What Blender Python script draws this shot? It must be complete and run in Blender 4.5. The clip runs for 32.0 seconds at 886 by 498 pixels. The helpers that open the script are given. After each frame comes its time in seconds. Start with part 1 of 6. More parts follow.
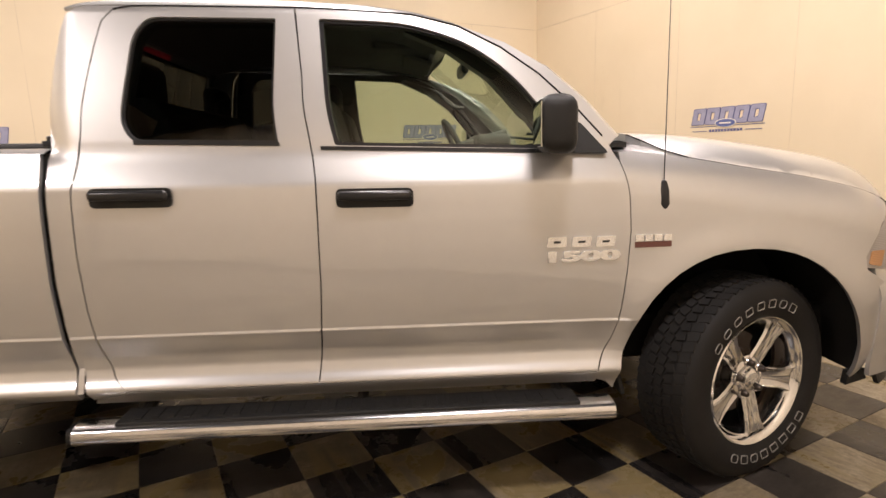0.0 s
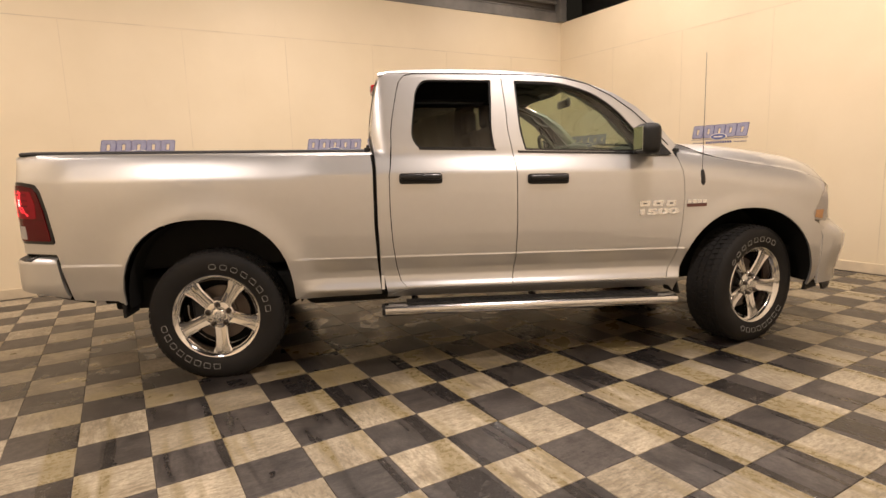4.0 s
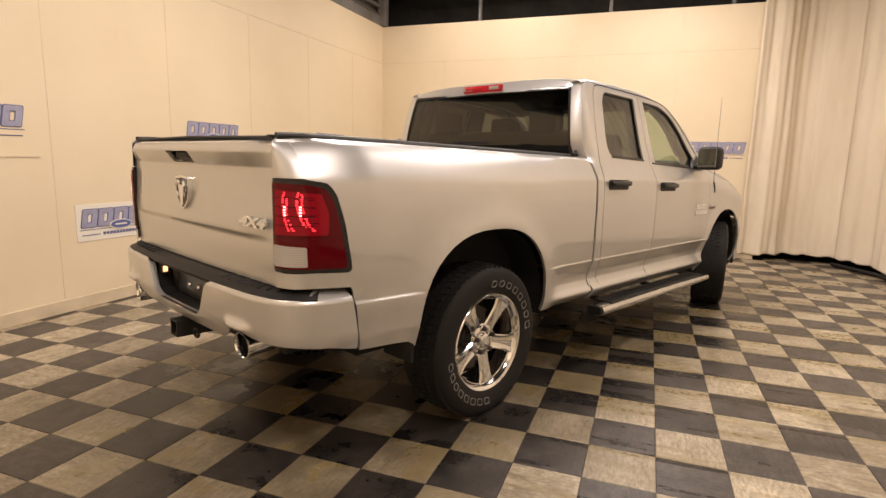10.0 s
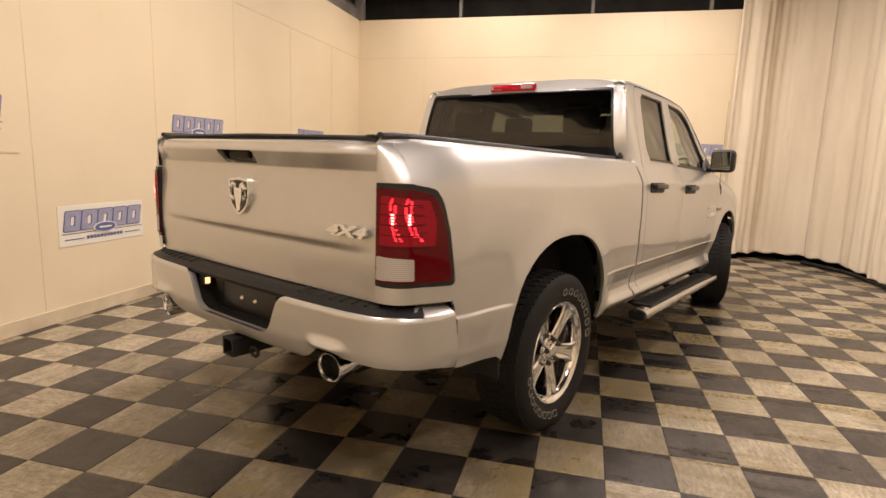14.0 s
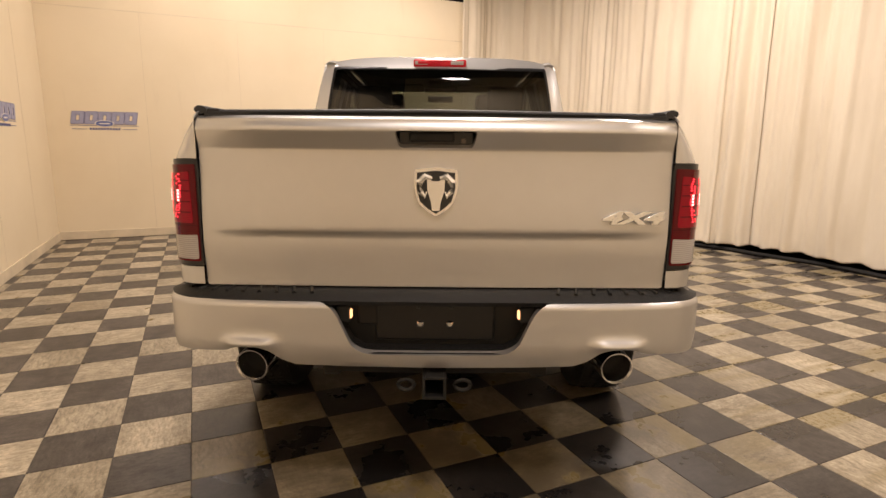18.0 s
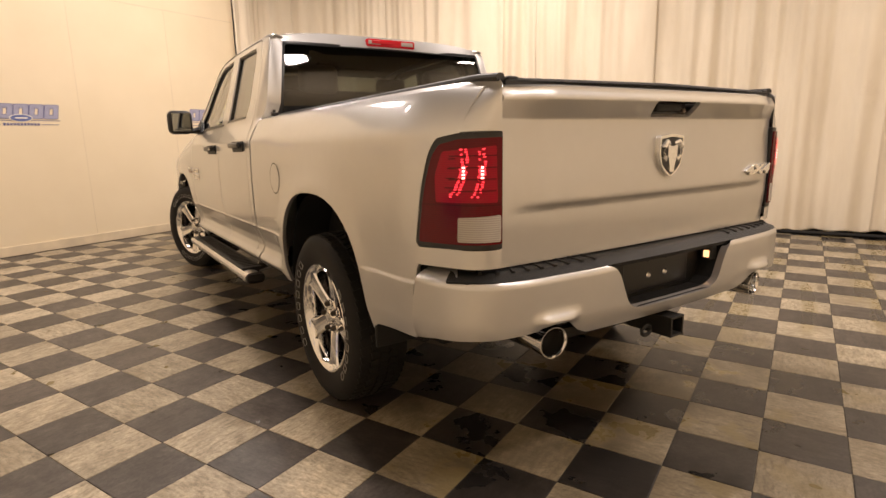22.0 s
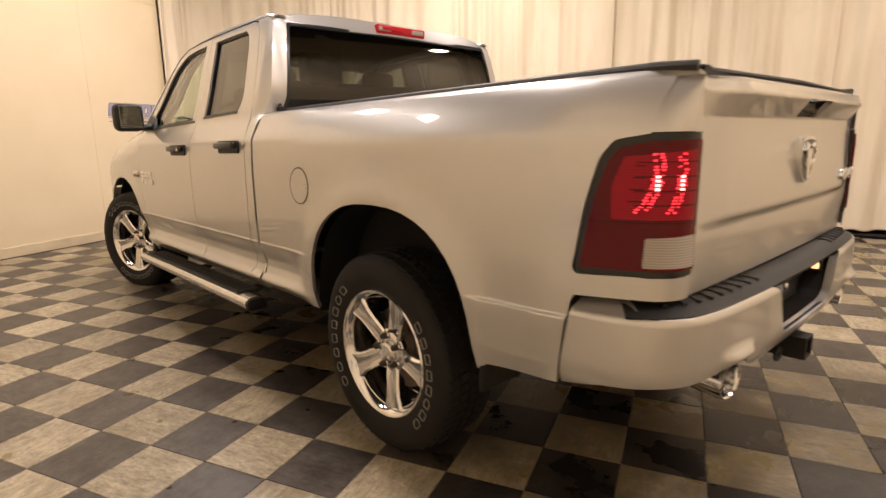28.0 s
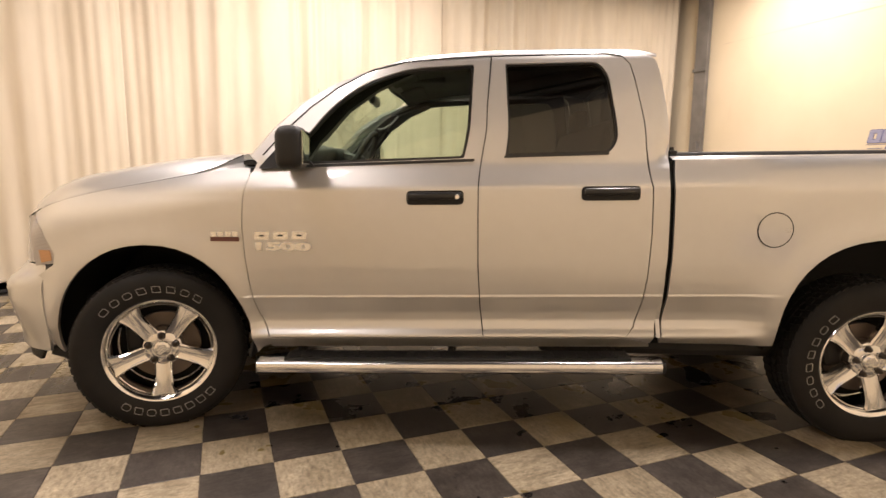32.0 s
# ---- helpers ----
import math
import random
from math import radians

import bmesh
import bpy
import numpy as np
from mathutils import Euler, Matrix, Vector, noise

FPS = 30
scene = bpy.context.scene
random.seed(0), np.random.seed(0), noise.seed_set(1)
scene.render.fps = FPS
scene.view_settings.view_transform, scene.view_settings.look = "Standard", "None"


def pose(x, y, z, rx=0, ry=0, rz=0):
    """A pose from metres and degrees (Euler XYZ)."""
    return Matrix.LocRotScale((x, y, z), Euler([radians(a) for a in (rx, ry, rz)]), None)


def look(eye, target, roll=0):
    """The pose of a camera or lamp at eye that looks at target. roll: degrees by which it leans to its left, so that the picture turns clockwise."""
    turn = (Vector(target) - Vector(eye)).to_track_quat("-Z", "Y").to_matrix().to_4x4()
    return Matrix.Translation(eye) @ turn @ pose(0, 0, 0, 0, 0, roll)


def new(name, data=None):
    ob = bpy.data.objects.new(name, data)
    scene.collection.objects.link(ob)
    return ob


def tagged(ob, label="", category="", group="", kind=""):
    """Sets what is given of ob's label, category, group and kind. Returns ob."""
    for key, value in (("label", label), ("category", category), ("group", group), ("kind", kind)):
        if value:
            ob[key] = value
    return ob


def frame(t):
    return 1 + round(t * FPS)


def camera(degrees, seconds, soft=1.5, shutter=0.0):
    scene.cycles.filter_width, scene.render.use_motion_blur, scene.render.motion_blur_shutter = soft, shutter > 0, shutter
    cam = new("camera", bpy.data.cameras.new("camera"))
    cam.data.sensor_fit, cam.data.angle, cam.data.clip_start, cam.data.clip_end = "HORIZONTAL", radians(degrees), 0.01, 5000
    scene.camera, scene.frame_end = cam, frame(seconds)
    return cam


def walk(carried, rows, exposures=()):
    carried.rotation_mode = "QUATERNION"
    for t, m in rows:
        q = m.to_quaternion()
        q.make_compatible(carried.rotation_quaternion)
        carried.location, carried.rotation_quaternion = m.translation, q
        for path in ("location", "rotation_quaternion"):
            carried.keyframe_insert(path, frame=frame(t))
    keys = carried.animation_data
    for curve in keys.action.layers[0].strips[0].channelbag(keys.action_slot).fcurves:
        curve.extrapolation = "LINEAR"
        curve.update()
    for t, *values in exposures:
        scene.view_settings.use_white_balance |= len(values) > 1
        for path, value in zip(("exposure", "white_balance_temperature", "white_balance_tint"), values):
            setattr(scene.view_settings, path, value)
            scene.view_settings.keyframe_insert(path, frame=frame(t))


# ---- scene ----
cam = camera(77.4, 32.0, 1.5, 0.3)
PATH = [
    (0, (2.217, -2.977, 1.333), (2.373, -1.013, 0.989), -1.8),
    (0.5, (2.009, -3.27, 1.339), (2.17, -1.304, 1.006), -2.2),
    (1, (1.694, -3.481, 1.336), (1.883, -1.516, 1.01), -2.4),
    (1.5, (1.513, -3.712, 1.306), (1.732, -1.749, 0.998), -2.2),
    (2, (1.419, -3.976, 1.339), (1.622, -2.007, 1.052), -2.3),
    (2.5, (1.157, -4.138, 1.309), (1.405, -2.171, 1.048), -2.1),
    (3, (1.045, -4.323, 1.301), (1.302, -2.36, 1.013), -2.1),
    (3.5, (1.041, -4.476, 1.296), (1.275, -2.514, 0.988), -2.2),
    (5.5, (0.947, -4.516, 1.296), (1.187, -2.55, 1.02), -0.7),
    (6, (0.635, -4.334, 1.296), (0.952, -2.38, 1.007), -0.9),
    (6.5, (0.315, -4.096, 1.316), (0.752, -2.167, 1.023), -0.9),
    (7, (-0.045, -3.843, 1.35), (0.579, -1.969, 1.037), -0.1),
    (7.5, (-0.54, -3.684, 1.383), (0.307, -1.904, 1.047), 0.0),
    (8, (-0.936, -3.518, 1.352), (0.067, -1.823, 1.001), 0.0),
    (8.5, (-1.396, -3.389, 1.364), (-0.276, -1.758, 1.072), 0.1),
    (9, (-1.732, -3.163, 1.362), (-0.482, -1.634, 1.049), 0.6),
    (9.5, (-2.059, -2.968, 1.382), (-0.701, -1.534, 1.067), 1.1),
    (10, (-2.225, -2.772, 1.36), (-0.804, -1.403, 1.038), 1.3),
    (10.5, (-2.306, -2.638, 1.378), (-0.84, -1.316, 1.055), 1.4),
    (11, (-2.322, -2.617, 1.356), (-0.845, -1.307, 1.037), 0.4),
    (11.5, (-2.324, -2.605, 1.378), (-0.841, -1.303, 1.051), 0.7),
    (12, (-2.299, -2.666, 1.369), (-0.818, -1.36, 1.055), 0.6),
    (12.5, (-2.294, -2.667, 1.368), (-0.826, -1.343, 1.068), 0.7),
    (13, (-2.304, -2.632, 1.373), (-0.834, -1.312, 1.061), 1.2),
    (13.5, (-2.346, -2.545, 1.355), (-0.863, -1.238, 1.049), 1.6),
    (14, (-2.518, -2.183, 1.366), (-0.963, -0.969, 1.04), 1.9),
    (14.5, (-2.635, -1.725, 1.366), (-0.957, -0.704, 0.991), 2.0),
    (15, (-2.762, -1.246, 1.393), (-0.971, -0.468, 0.964), 0.8),
    (15.5, (-2.882, -0.791, 1.413), (-1.002, -0.294, 0.945), -0.1),
    (17.5, (-3.017, -0.017, 1.34), (-1.053, -0.035, 0.963), 0.8),
    (18, (-3.014, -0.018, 1.334), (-1.05, -0.026, 0.956), 0.6),
    (18.5, (-3.018, -0.013, 1.338), (-1.052, -0.016, 0.968), 0.6),
    (19, (-3.028, 0.026, 1.328), (-1.062, 0.011, 0.963), 0.8),
    (19.5, (-3.043, 0.266, 1.304), (-1.079, 0.162, 0.937), 1.0),
    (20, (-2.966, 0.673, 1.309), (-1.027, 0.372, 0.923), 1.7),
    (20.5, (-3.0, 1.132, 1.263), (-1.101, 0.617, 0.907), 1.5),
    (21, (-2.84, 1.505, 1.259), (-1.023, 0.76, 0.883), -0.5),
    (21.5, (-2.671, 1.778, 1.287), (-0.94, 0.854, 0.898), -1.3),
    (22, (-2.482, 1.909, 1.263), (-0.843, 0.835, 0.86), -1.0),
    (22.5, (-2.395, 2.009, 1.261), (-0.79, 0.886, 0.856), -0.5),
    (23, (-2.324, 2.052, 1.283), (-0.756, 0.878, 0.88), -0.7),
    (23.5, (-2.294, 2.07, 1.299), (-0.752, 0.865, 0.886), -1.5),
    (24, (-2.289, 2.082, 1.295), (-0.747, 0.866, 0.915), -1.3),
    (24.5, (-2.263, 2.131, 1.277), (-0.726, 0.894, 0.948), -0.9),
    (25, (-2.282, 2.14, 1.293), (-0.779, 0.869, 0.937), -1.1),
    (25.5, (-2.285, 2.143, 1.283), (-0.765, 0.887, 0.946), -0.9),
    (27.5, (-2.08, 2.149, 1.269), (-0.6, 0.853, 0.904), 0.3),
    (28, (-1.731, 2.238, 1.275), (-0.295, 0.907, 0.865), -0.6),
    (28.5, (-1.259, 2.38, 1.289), (0.088, 0.958, 0.887), -2.0),
    (29, (-0.752, 2.54, 1.279), (0.445, 0.99, 0.875), -2.0),
    (29.5, (-0.252, 2.668, 1.321), (0.82, 1.026, 0.926), -3.9),
    (30, (0.248, 2.837, 1.344), (1.191, 1.111, 0.983), -4.9),
    (30.5, (0.722, 2.962, 1.306), (1.542, 1.164, 0.996), -3.8),
    (31, (1.157, 3.212, 1.313), (1.697, 1.309, 1.021), -1.8),
    (31.5, (1.528, 3.384, 1.295), (1.827, 1.426, 1.017), -0.6),
    (32, (1.997, 3.638, 1.319), (2.073, 1.66, 1.032), 0.5),
]
walk(cam, [(t, look(eye, target, roll)) for t, eye, target, roll in PATH], [(0.0, 0.15, 6050, 10), (1.6, 0.0, 6500, 10), (28.0, 0.06, 6500, 10), (29.0, 0.22, 6300, 10), (30.0, 0.38, 6050, 10), (31.0, 0.36, 6100, 10), (32.0, 0.33, 6250, 10)])

# ---- light ----
world = bpy.data.worlds.new("world")
scene.world = world
world.use_nodes = True
world.node_tree.nodes["Background"].inputs[0].default_value = (0.9, 0.75, 0.55, 1)
world.node_tree.nodes["Background"].inputs[1].default_value = 0.015
scene.view_settings.exposure = 0.0

ROOM_ANGLE = 23.79         # the room's walls and tiles against the truck
ROOM = pose(0, 0.0128, 0, 0, 0, ROOM_ANGLE)
WALL_A, WALL_B, WALL_C, WALL_D = 2.9, 5.95, -4.15, -5.75
WALL_TOP, CEILING = 3.60, 5.4
LAMP_Z = 4.25
LAMPS = [(-2.9, 0.9, 0.85), (-2.9, -2.9, 1.1), (0.9, 0.35, 1.2), (1.7, -1.2, 0.8), (1.5, -3.35, 1.28), (4.2, -1.8, 0.85), (4.75, 1.5, 0.30), (5.0, 0.3, 0.28)]
LAMP_WATTS = 86


# ---- materials ----
def nodes_of(name):
    m = bpy.data.materials.new(name)
    m.use_nodes = True
    nt = m.node_tree
    return m, nt, nt.nodes["Principled BSDF"]


def add(nt, kind, **values):
    n = nt.nodes.new(kind)
    for k, v in values.items():
        n.inputs[k.replace("_", " ")].default_value = v
    return n


def coords(nt, scale=(1, 1, 1)):
    tc = nt.nodes.new("ShaderNodeTexCoord")
    mp = add(nt, "ShaderNodeMapping", Scale=scale)
    nt.links.new(tc.outputs["Object"], mp.inputs["Vector"])
    return mp.outputs["Vector"]


def noise_node(nt, vec, scale, detail=4.0, rough=0.55):
    n = add(nt, "ShaderNodeTexNoise", Scale=scale, Detail=detail, Roughness=rough)
    nt.links.new(vec, n.inputs["Vector"])
    return n.outputs["Fac"]


def ramp(nt, fac, stops):
    r = nt.nodes.new("ShaderNodeValToRGB")
    el = r.color_ramp.elements
    while len(el) < len(stops):
        el.new(0.5)
    for e, (p, c) in zip(el, stops):
        e.position, e.color = p, (*c, 1) if len(c) == 3 else c
    nt.links.new(fac, r.inputs["Fac"])
    return r.outputs["Color"]


def mixc(nt, fac, a, b, mode="MIX"):
    m = nt.nodes.new("ShaderNodeMix")
    m.data_type, m.blend_type = "RGBA", mode
    for sock, val in ((0, fac), (6, a), (7, b)):
        if isinstance(val, (int, float)):
            m.inputs[sock].default_value = val
        elif isinstance(val, tuple):
            m.inputs[sock].default_value = (*val, 1) if len(val) == 3 else val
        else:
            nt.links.new(val, m.inputs[sock])
    return m.outputs[2]


def bump(nt, bsdf, height, strength=0.2, distance=0.01):
    b = add(nt, "ShaderNodeBump", Strength=strength, Distance=distance)
    nt.links.new(height, b.inputs["Height"])
    nt.links.new(b.outputs["Normal"], bsdf.inputs["Normal"])


def simple(name, color, rough=0.5, metal=0.0, grain=0.0, grain_scale=60.0, vary=0.12, coat=0.0, vary_scale=3.0, spec=0.5):
    m, nt, b = nodes_of(name)
    v = coords(nt)
    f = noise_node(nt, v, vary_scale)
    lo = tuple(c * (1 - vary) for c in color)
    hi = tuple(min(1, c * (1 + vary)) for c in color)
    nt.links.new(ramp(nt, f, [(0.3, lo), (0.7, hi)]), b.inputs["Base Color"])
    b.inputs["Roughness"].default_value = rough
    b.inputs["Metallic"].default_value = metal
    b.inputs["Coat Weight"].default_value = coat
    b.inputs["Specular IOR Level"].default_value = spec
    if grain:
        bump(nt, b, noise_node(nt, v, grain_scale, 3), grain, 0.004)
    return m


def paint_material():
    m, nt, b = nodes_of("silver_metallic_paint")
    v = coords(nt)
    flake = noise_node(nt, v, 14, 3, 0.6)
    nt.links.new(ramp(nt, flake, [(0.3, (0.592, 0.588, 0.580)), (0.7, (0.606, 0.602, 0.594))]), b.inputs["Base Color"])
    dust = noise_node(nt, v, 2.5, 5)
    nt.links.new(ramp(nt, dust, [(0.3, (0.365,) * 3), (0.75, (0.385,) * 3)]), b.inputs["Roughness"])
    b.inputs["Metallic"].default_value = 0.74
    b.inputs["Coat Weight"].default_value = 0.9
    b.inputs["Coat IOR"].default_value = 1.75
    b.inputs["Coat Roughness"].default_value = 0.02
    return m


def math_node(nt, op, a, b):
    n = nt.nodes.new("ShaderNodeMath")
    n.operation = op
    n.use_clamp = op not in ("FRACT", "MULTIPLY")
    for k, v in enumerate((a, b)):
        if isinstance(v, (int, float)):
            n.inputs[k].default_value = v
        else:
            nt.links.new(v, n.inputs[k])
    return n.outputs[0]


def tile_material(name, a, b_, stain, wet_colour, rough):
    """Worn vinyl: mottled grain, each tile its own shade, drips, grime, wet wheel tracks, and mud with painted-in shade
    under the truck.
    """
    m, nt, b = nodes_of(name)
    geo = nt.nodes.new("ShaderNodeNewGeometry")
    info = nt.nodes.new("ShaderNodeObjectInfo")
    turn = nt.nodes.new("ShaderNodeVectorRotate")
    turn.rotation_type = "Z_AXIS"
    turn.inputs["Angle"].default_value = -radians(ROOM_ANGLE)
    nt.links.new(geo.outputs["Position"], turn.inputs["Vector"])
    v = turn.outputs["Vector"]
    total = nt.nodes.new("ShaderNodeMath")
    nt.links.new(info.outputs["Random"], total.inputs[0])
    nt.links.new(geo.outputs["Random Per Island"], total.inputs[1])
    frac = math_node(nt, "FRACT", total.outputs[0], 0.0)
    # each tile has its own brushed grain, laid along or across
    lift = nt.nodes.new("ShaderNodeCombineXYZ")
    shift = nt.nodes.new("ShaderNodeMath")
    shift.operation = "MULTIPLY"
    shift.inputs[1].default_value = 61.0
    nt.links.new(frac, shift.inputs[0])
    nt.links.new(shift.outputs[0], lift.inputs[2])
    own = nt.nodes.new("ShaderNodeVectorMath")
    nt.links.new(v, own.inputs[0])
    nt.links.new(lift.outputs[0], own.inputs[1])

    def brushed(scale, size):
        mp = add(nt, "ShaderNodeMapping", Scale=scale)
        nt.links.new(own.outputs[0], mp.inputs["Vector"])
        return noise_node(nt, mp.outputs["Vector"], size, 8, 0.68)

    pick = math_node(nt, "GREATER_THAN", math_node(nt, "FRACT", math_node(nt, "MULTIPLY", frac, 7.0), 0.0), 0.45)
    along, across = brushed((0.7, 3.2, 1), 5.0), brushed((3.2, 0.7, 1), 5.0)
    streak = mixc(nt, pick, along, across)
    mott = noise_node(nt, own.outputs[0], 9.0, 9, 0.72)
    col = ramp(nt, mott, [(0.34, a), (0.64, b_)])
    grain = noise_node(nt, v, 70.0, 4, 0.7)
    col = mixc(nt, 1.0, col, ramp(nt, grain, [(0.30, (0.72, 0.71, 0.69)), (0.72, (1.2, 1.2, 1.2))]), "MULTIPLY")
    col = mixc(nt, 1.0, col, ramp(nt, streak, [(0.30, (0.72, 0.71, 0.68)), (0.50, (1.0, 1.0, 1.0)), (0.70, (1.16, 1.16, 1.15))]), "MULTIPLY")
    fine = mixc(nt, pick, brushed((1.0, 3.0, 1), 20.0), brushed((3.0, 1.0, 1), 20.0))
    col = mixc(nt, 1.0, col, ramp(nt, fine, [(0.36, (0.62, 0.61, 0.58)), (0.50, (1.0, 1.0, 1.0)), (0.64, (1.22, 1.22, 1.21))]), "MULTIPLY")
    col = mixc(nt, 1.0, col, ramp(nt, frac, [(0.0, (0.76, 0.75, 0.73)), (1.0, (1.14, 1.14, 1.14))]), "MULTIPLY")
    grime = noise_node(nt, v, 2.4, 9, 0.74)
    col = mixc(nt, ramp(nt, grime, [(0.52, (0, 0, 0)), (0.70, (0.7, 0.7, 0.7))]), col, stain)

    def span(out, *ends):
        """1 between the inner two of four values, fading to 0 at the outer two."""
        lo, hi = nt.nodes.new("ShaderNodeMapRange"), nt.nodes.new("ShaderNodeMapRange")
        for n, f0, f1 in ((lo, ends[0], ends[1]), (hi, ends[3], ends[2])):
            n.inputs["From Min"].default_value, n.inputs["From Max"].default_value = f0, f1
            nt.links.new(out, n.inputs["Value"])
        return math_node(nt, "MULTIPLY", lo.outputs[0], hi.outputs[0])

    # a scuffed lane beside the truck: tyre scrubs on single tiles
    lane = nt.nodes.new("ShaderNodeSeparateXYZ")
    nt.links.new(v, lane.inputs[0])
    beside = span(lane.outputs[1], -4.2, -3.0, -0.4, 0.6)
    scuff = math_node(nt, "MULTIPLY", ramp(nt, streak, [(0.47, (0, 0, 0)), (0.60, (1, 1, 1))]), ramp(nt, noise_node(nt, v, 1.3, 6, 0.65), [(0.42, (0, 0, 0)), (0.58, (0.9, 0.9, 0.9))]))
    col = mixc(nt, math_node(nt, "MULTIPLY", scuff, beside), col, tuple(0.8 * c for c in stain))

    # meltwater and mud dripped under and behind the truck, its shade painted in too
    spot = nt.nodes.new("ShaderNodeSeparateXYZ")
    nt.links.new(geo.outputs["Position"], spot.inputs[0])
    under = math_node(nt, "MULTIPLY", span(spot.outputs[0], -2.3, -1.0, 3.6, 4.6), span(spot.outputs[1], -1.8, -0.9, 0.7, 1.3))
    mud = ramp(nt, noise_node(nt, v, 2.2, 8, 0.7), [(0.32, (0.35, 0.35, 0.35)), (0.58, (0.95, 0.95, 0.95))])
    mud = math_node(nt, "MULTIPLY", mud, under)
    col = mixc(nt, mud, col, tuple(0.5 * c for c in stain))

    # wheel tracks run along the room's short side where cars were driven in
    def tracks(scale, turned, size, lo, hi):
        mp = add(nt, "ShaderNodeMapping", Scale=scale, Rotation=(0, 0, turned))
        nt.links.new(v, mp.inputs["Vector"])
        return ramp(nt, noise_node(nt, mp.outputs["Vector"], size, 3, 0.6), [(lo, (0, 0, 0)), (hi, (1, 1, 1))])

    split = nt.nodes.new("ShaderNodeSeparateXYZ")
    nt.links.new(v, split.inputs[0])
    aisle = nt.nodes.new("ShaderNodeMapRange")
    aisle.inputs["From Min"].default_value, aisle.inputs["From Max"].default_value = -0.5, -1.5
    nt.links.new(split.outputs[1], aisle.inputs["Value"])
    band = math_node(nt, "MAXIMUM", tracks((3.4, 0.30, 1), 0.0, 1.25, 0.525, 0.575), tracks((3.0, 0.35, 1), 0.75, 1.1, 0.56, 0.61))
    ragged = ramp(nt, noise_node(nt, v, 22.0, 5, 0.75), [(0.30, (0.45, 0.45, 0.45)), (0.60, (1, 1, 1))])
    wet = math_node(nt, "MULTIPLY", math_node(nt, "MULTIPLY", band, aisle.outputs[0]), ragged)
    drip = ramp(nt, noise_node(nt, v, 6.5, 2, 0.5), [(0.70, (0, 0, 0)), (0.73, (1, 1, 1))])
    wet = math_node(nt, "MAXIMUM", wet, drip)
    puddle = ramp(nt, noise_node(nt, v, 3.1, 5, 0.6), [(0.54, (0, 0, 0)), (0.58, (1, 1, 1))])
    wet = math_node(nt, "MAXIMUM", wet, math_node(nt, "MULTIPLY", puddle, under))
    wet = math_node(nt, "MULTIPLY", wet, 0.85)
    col = mixc(nt, wet, col, wet_colour)
    nt.links.new(col, b.inputs["Base Color"])
    gloss = math_node(nt, "SUBTRACT", rough, math_node(nt, "MULTIPLY", wet, 0.20))
    nt.links.new(gloss, b.inputs["Roughness"])
    bump(nt, b, grain, 0.16, 0.003)
    return m


def wall_material():
    m, nt, b = nodes_of("cream_wall_paint")
    v = coords(nt)
    f = noise_node(nt, v, 0.9, 6)
    col = ramp(nt, f, [(0.3, (0.74, 0.63, 0.44)), (0.7, (0.80, 0.69, 0.50))])
    sc = noise_node(nt, coords(nt, (1, 1, 0.15)), 5.0, 6, 0.7)
    col = mixc(nt, ramp(nt, sc, [(0.62, (0, 0, 0)), (0.8, (0.22, 0.22, 0.22))]), col, (0.55, 0.45, 0.29))
    nt.links.new(col, b.inputs["Base Color"])
    b.inputs["Roughness"].default_value = 0.55
    bump(nt, b, noise_node(nt, v, 90, 3), 0.08, 0.003)
    return m


def cloth_material():
    m, nt, b = nodes_of("cream_canvas")
    v = coords(nt)
    f = noise_node(nt, coords(nt, (1, 1, 0.2)), 3.0, 6)
    col = ramp(nt, f, [(0.3, (0.66, 0.575, 0.44)), (0.7, (0.77, 0.69, 0.55))])
    st = noise_node(nt, v, 1.7, 7, 0.7)
    col = mixc(nt, ramp(nt, st, [(0.6, (0, 0, 0)), (0.8, (0.35, 0.35, 0.35))]), col, (0.52, 0.42, 0.29))
    nt.links.new(col, b.inputs["Base Color"])
    b.inputs["Roughness"].default_value = 0.85
    b.inputs["Sheen Weight"].default_value = 0.2
    bump(nt, b, noise_node(nt, v, 220, 2), 0.15, 0.002)
    return m


def glass_material(name, tint, rough=0.0):
    m, nt, b = nodes_of(name)
    nt.nodes.remove(b)
    out = nt.nodes["Material Output"]
    tr = add(nt, "ShaderNodeBsdfTransparent", Color=(*tint, 1))
    gl = add(nt, "ShaderNodeBsdfGlossy", Color=(1, 1, 1, 1), Roughness=0.015)
    lw = add(nt, "ShaderNodeLayerWeight", Blend=0.5)
    pw = nt.nodes.new("ShaderNodeMath")
    pw.operation = "POWER"
    pw.inputs[1].default_value = 4.0
    nt.links.new(lw.outputs["Facing"], pw.inputs[0])
    fr = nt.nodes.new("ShaderNodeMath")
    fr.operation = "MULTIPLY_ADD"
    fr.inputs[1].default_value, fr.inputs[2].default_value = 0.92, 0.06
    nt.links.new(pw.outputs[0], fr.inputs[0])
    mx = nt.nodes.new("ShaderNodeMixShader")
    nt.links.new(fr.outputs[0], mx.inputs[0])
    nt.links.new(tr.outputs[0], mx.inputs[1])
    nt.links.new(gl.outputs[0], mx.inputs[2])
    nt.links.new(mx.outputs[0], out.inputs["Surface"])
    return m


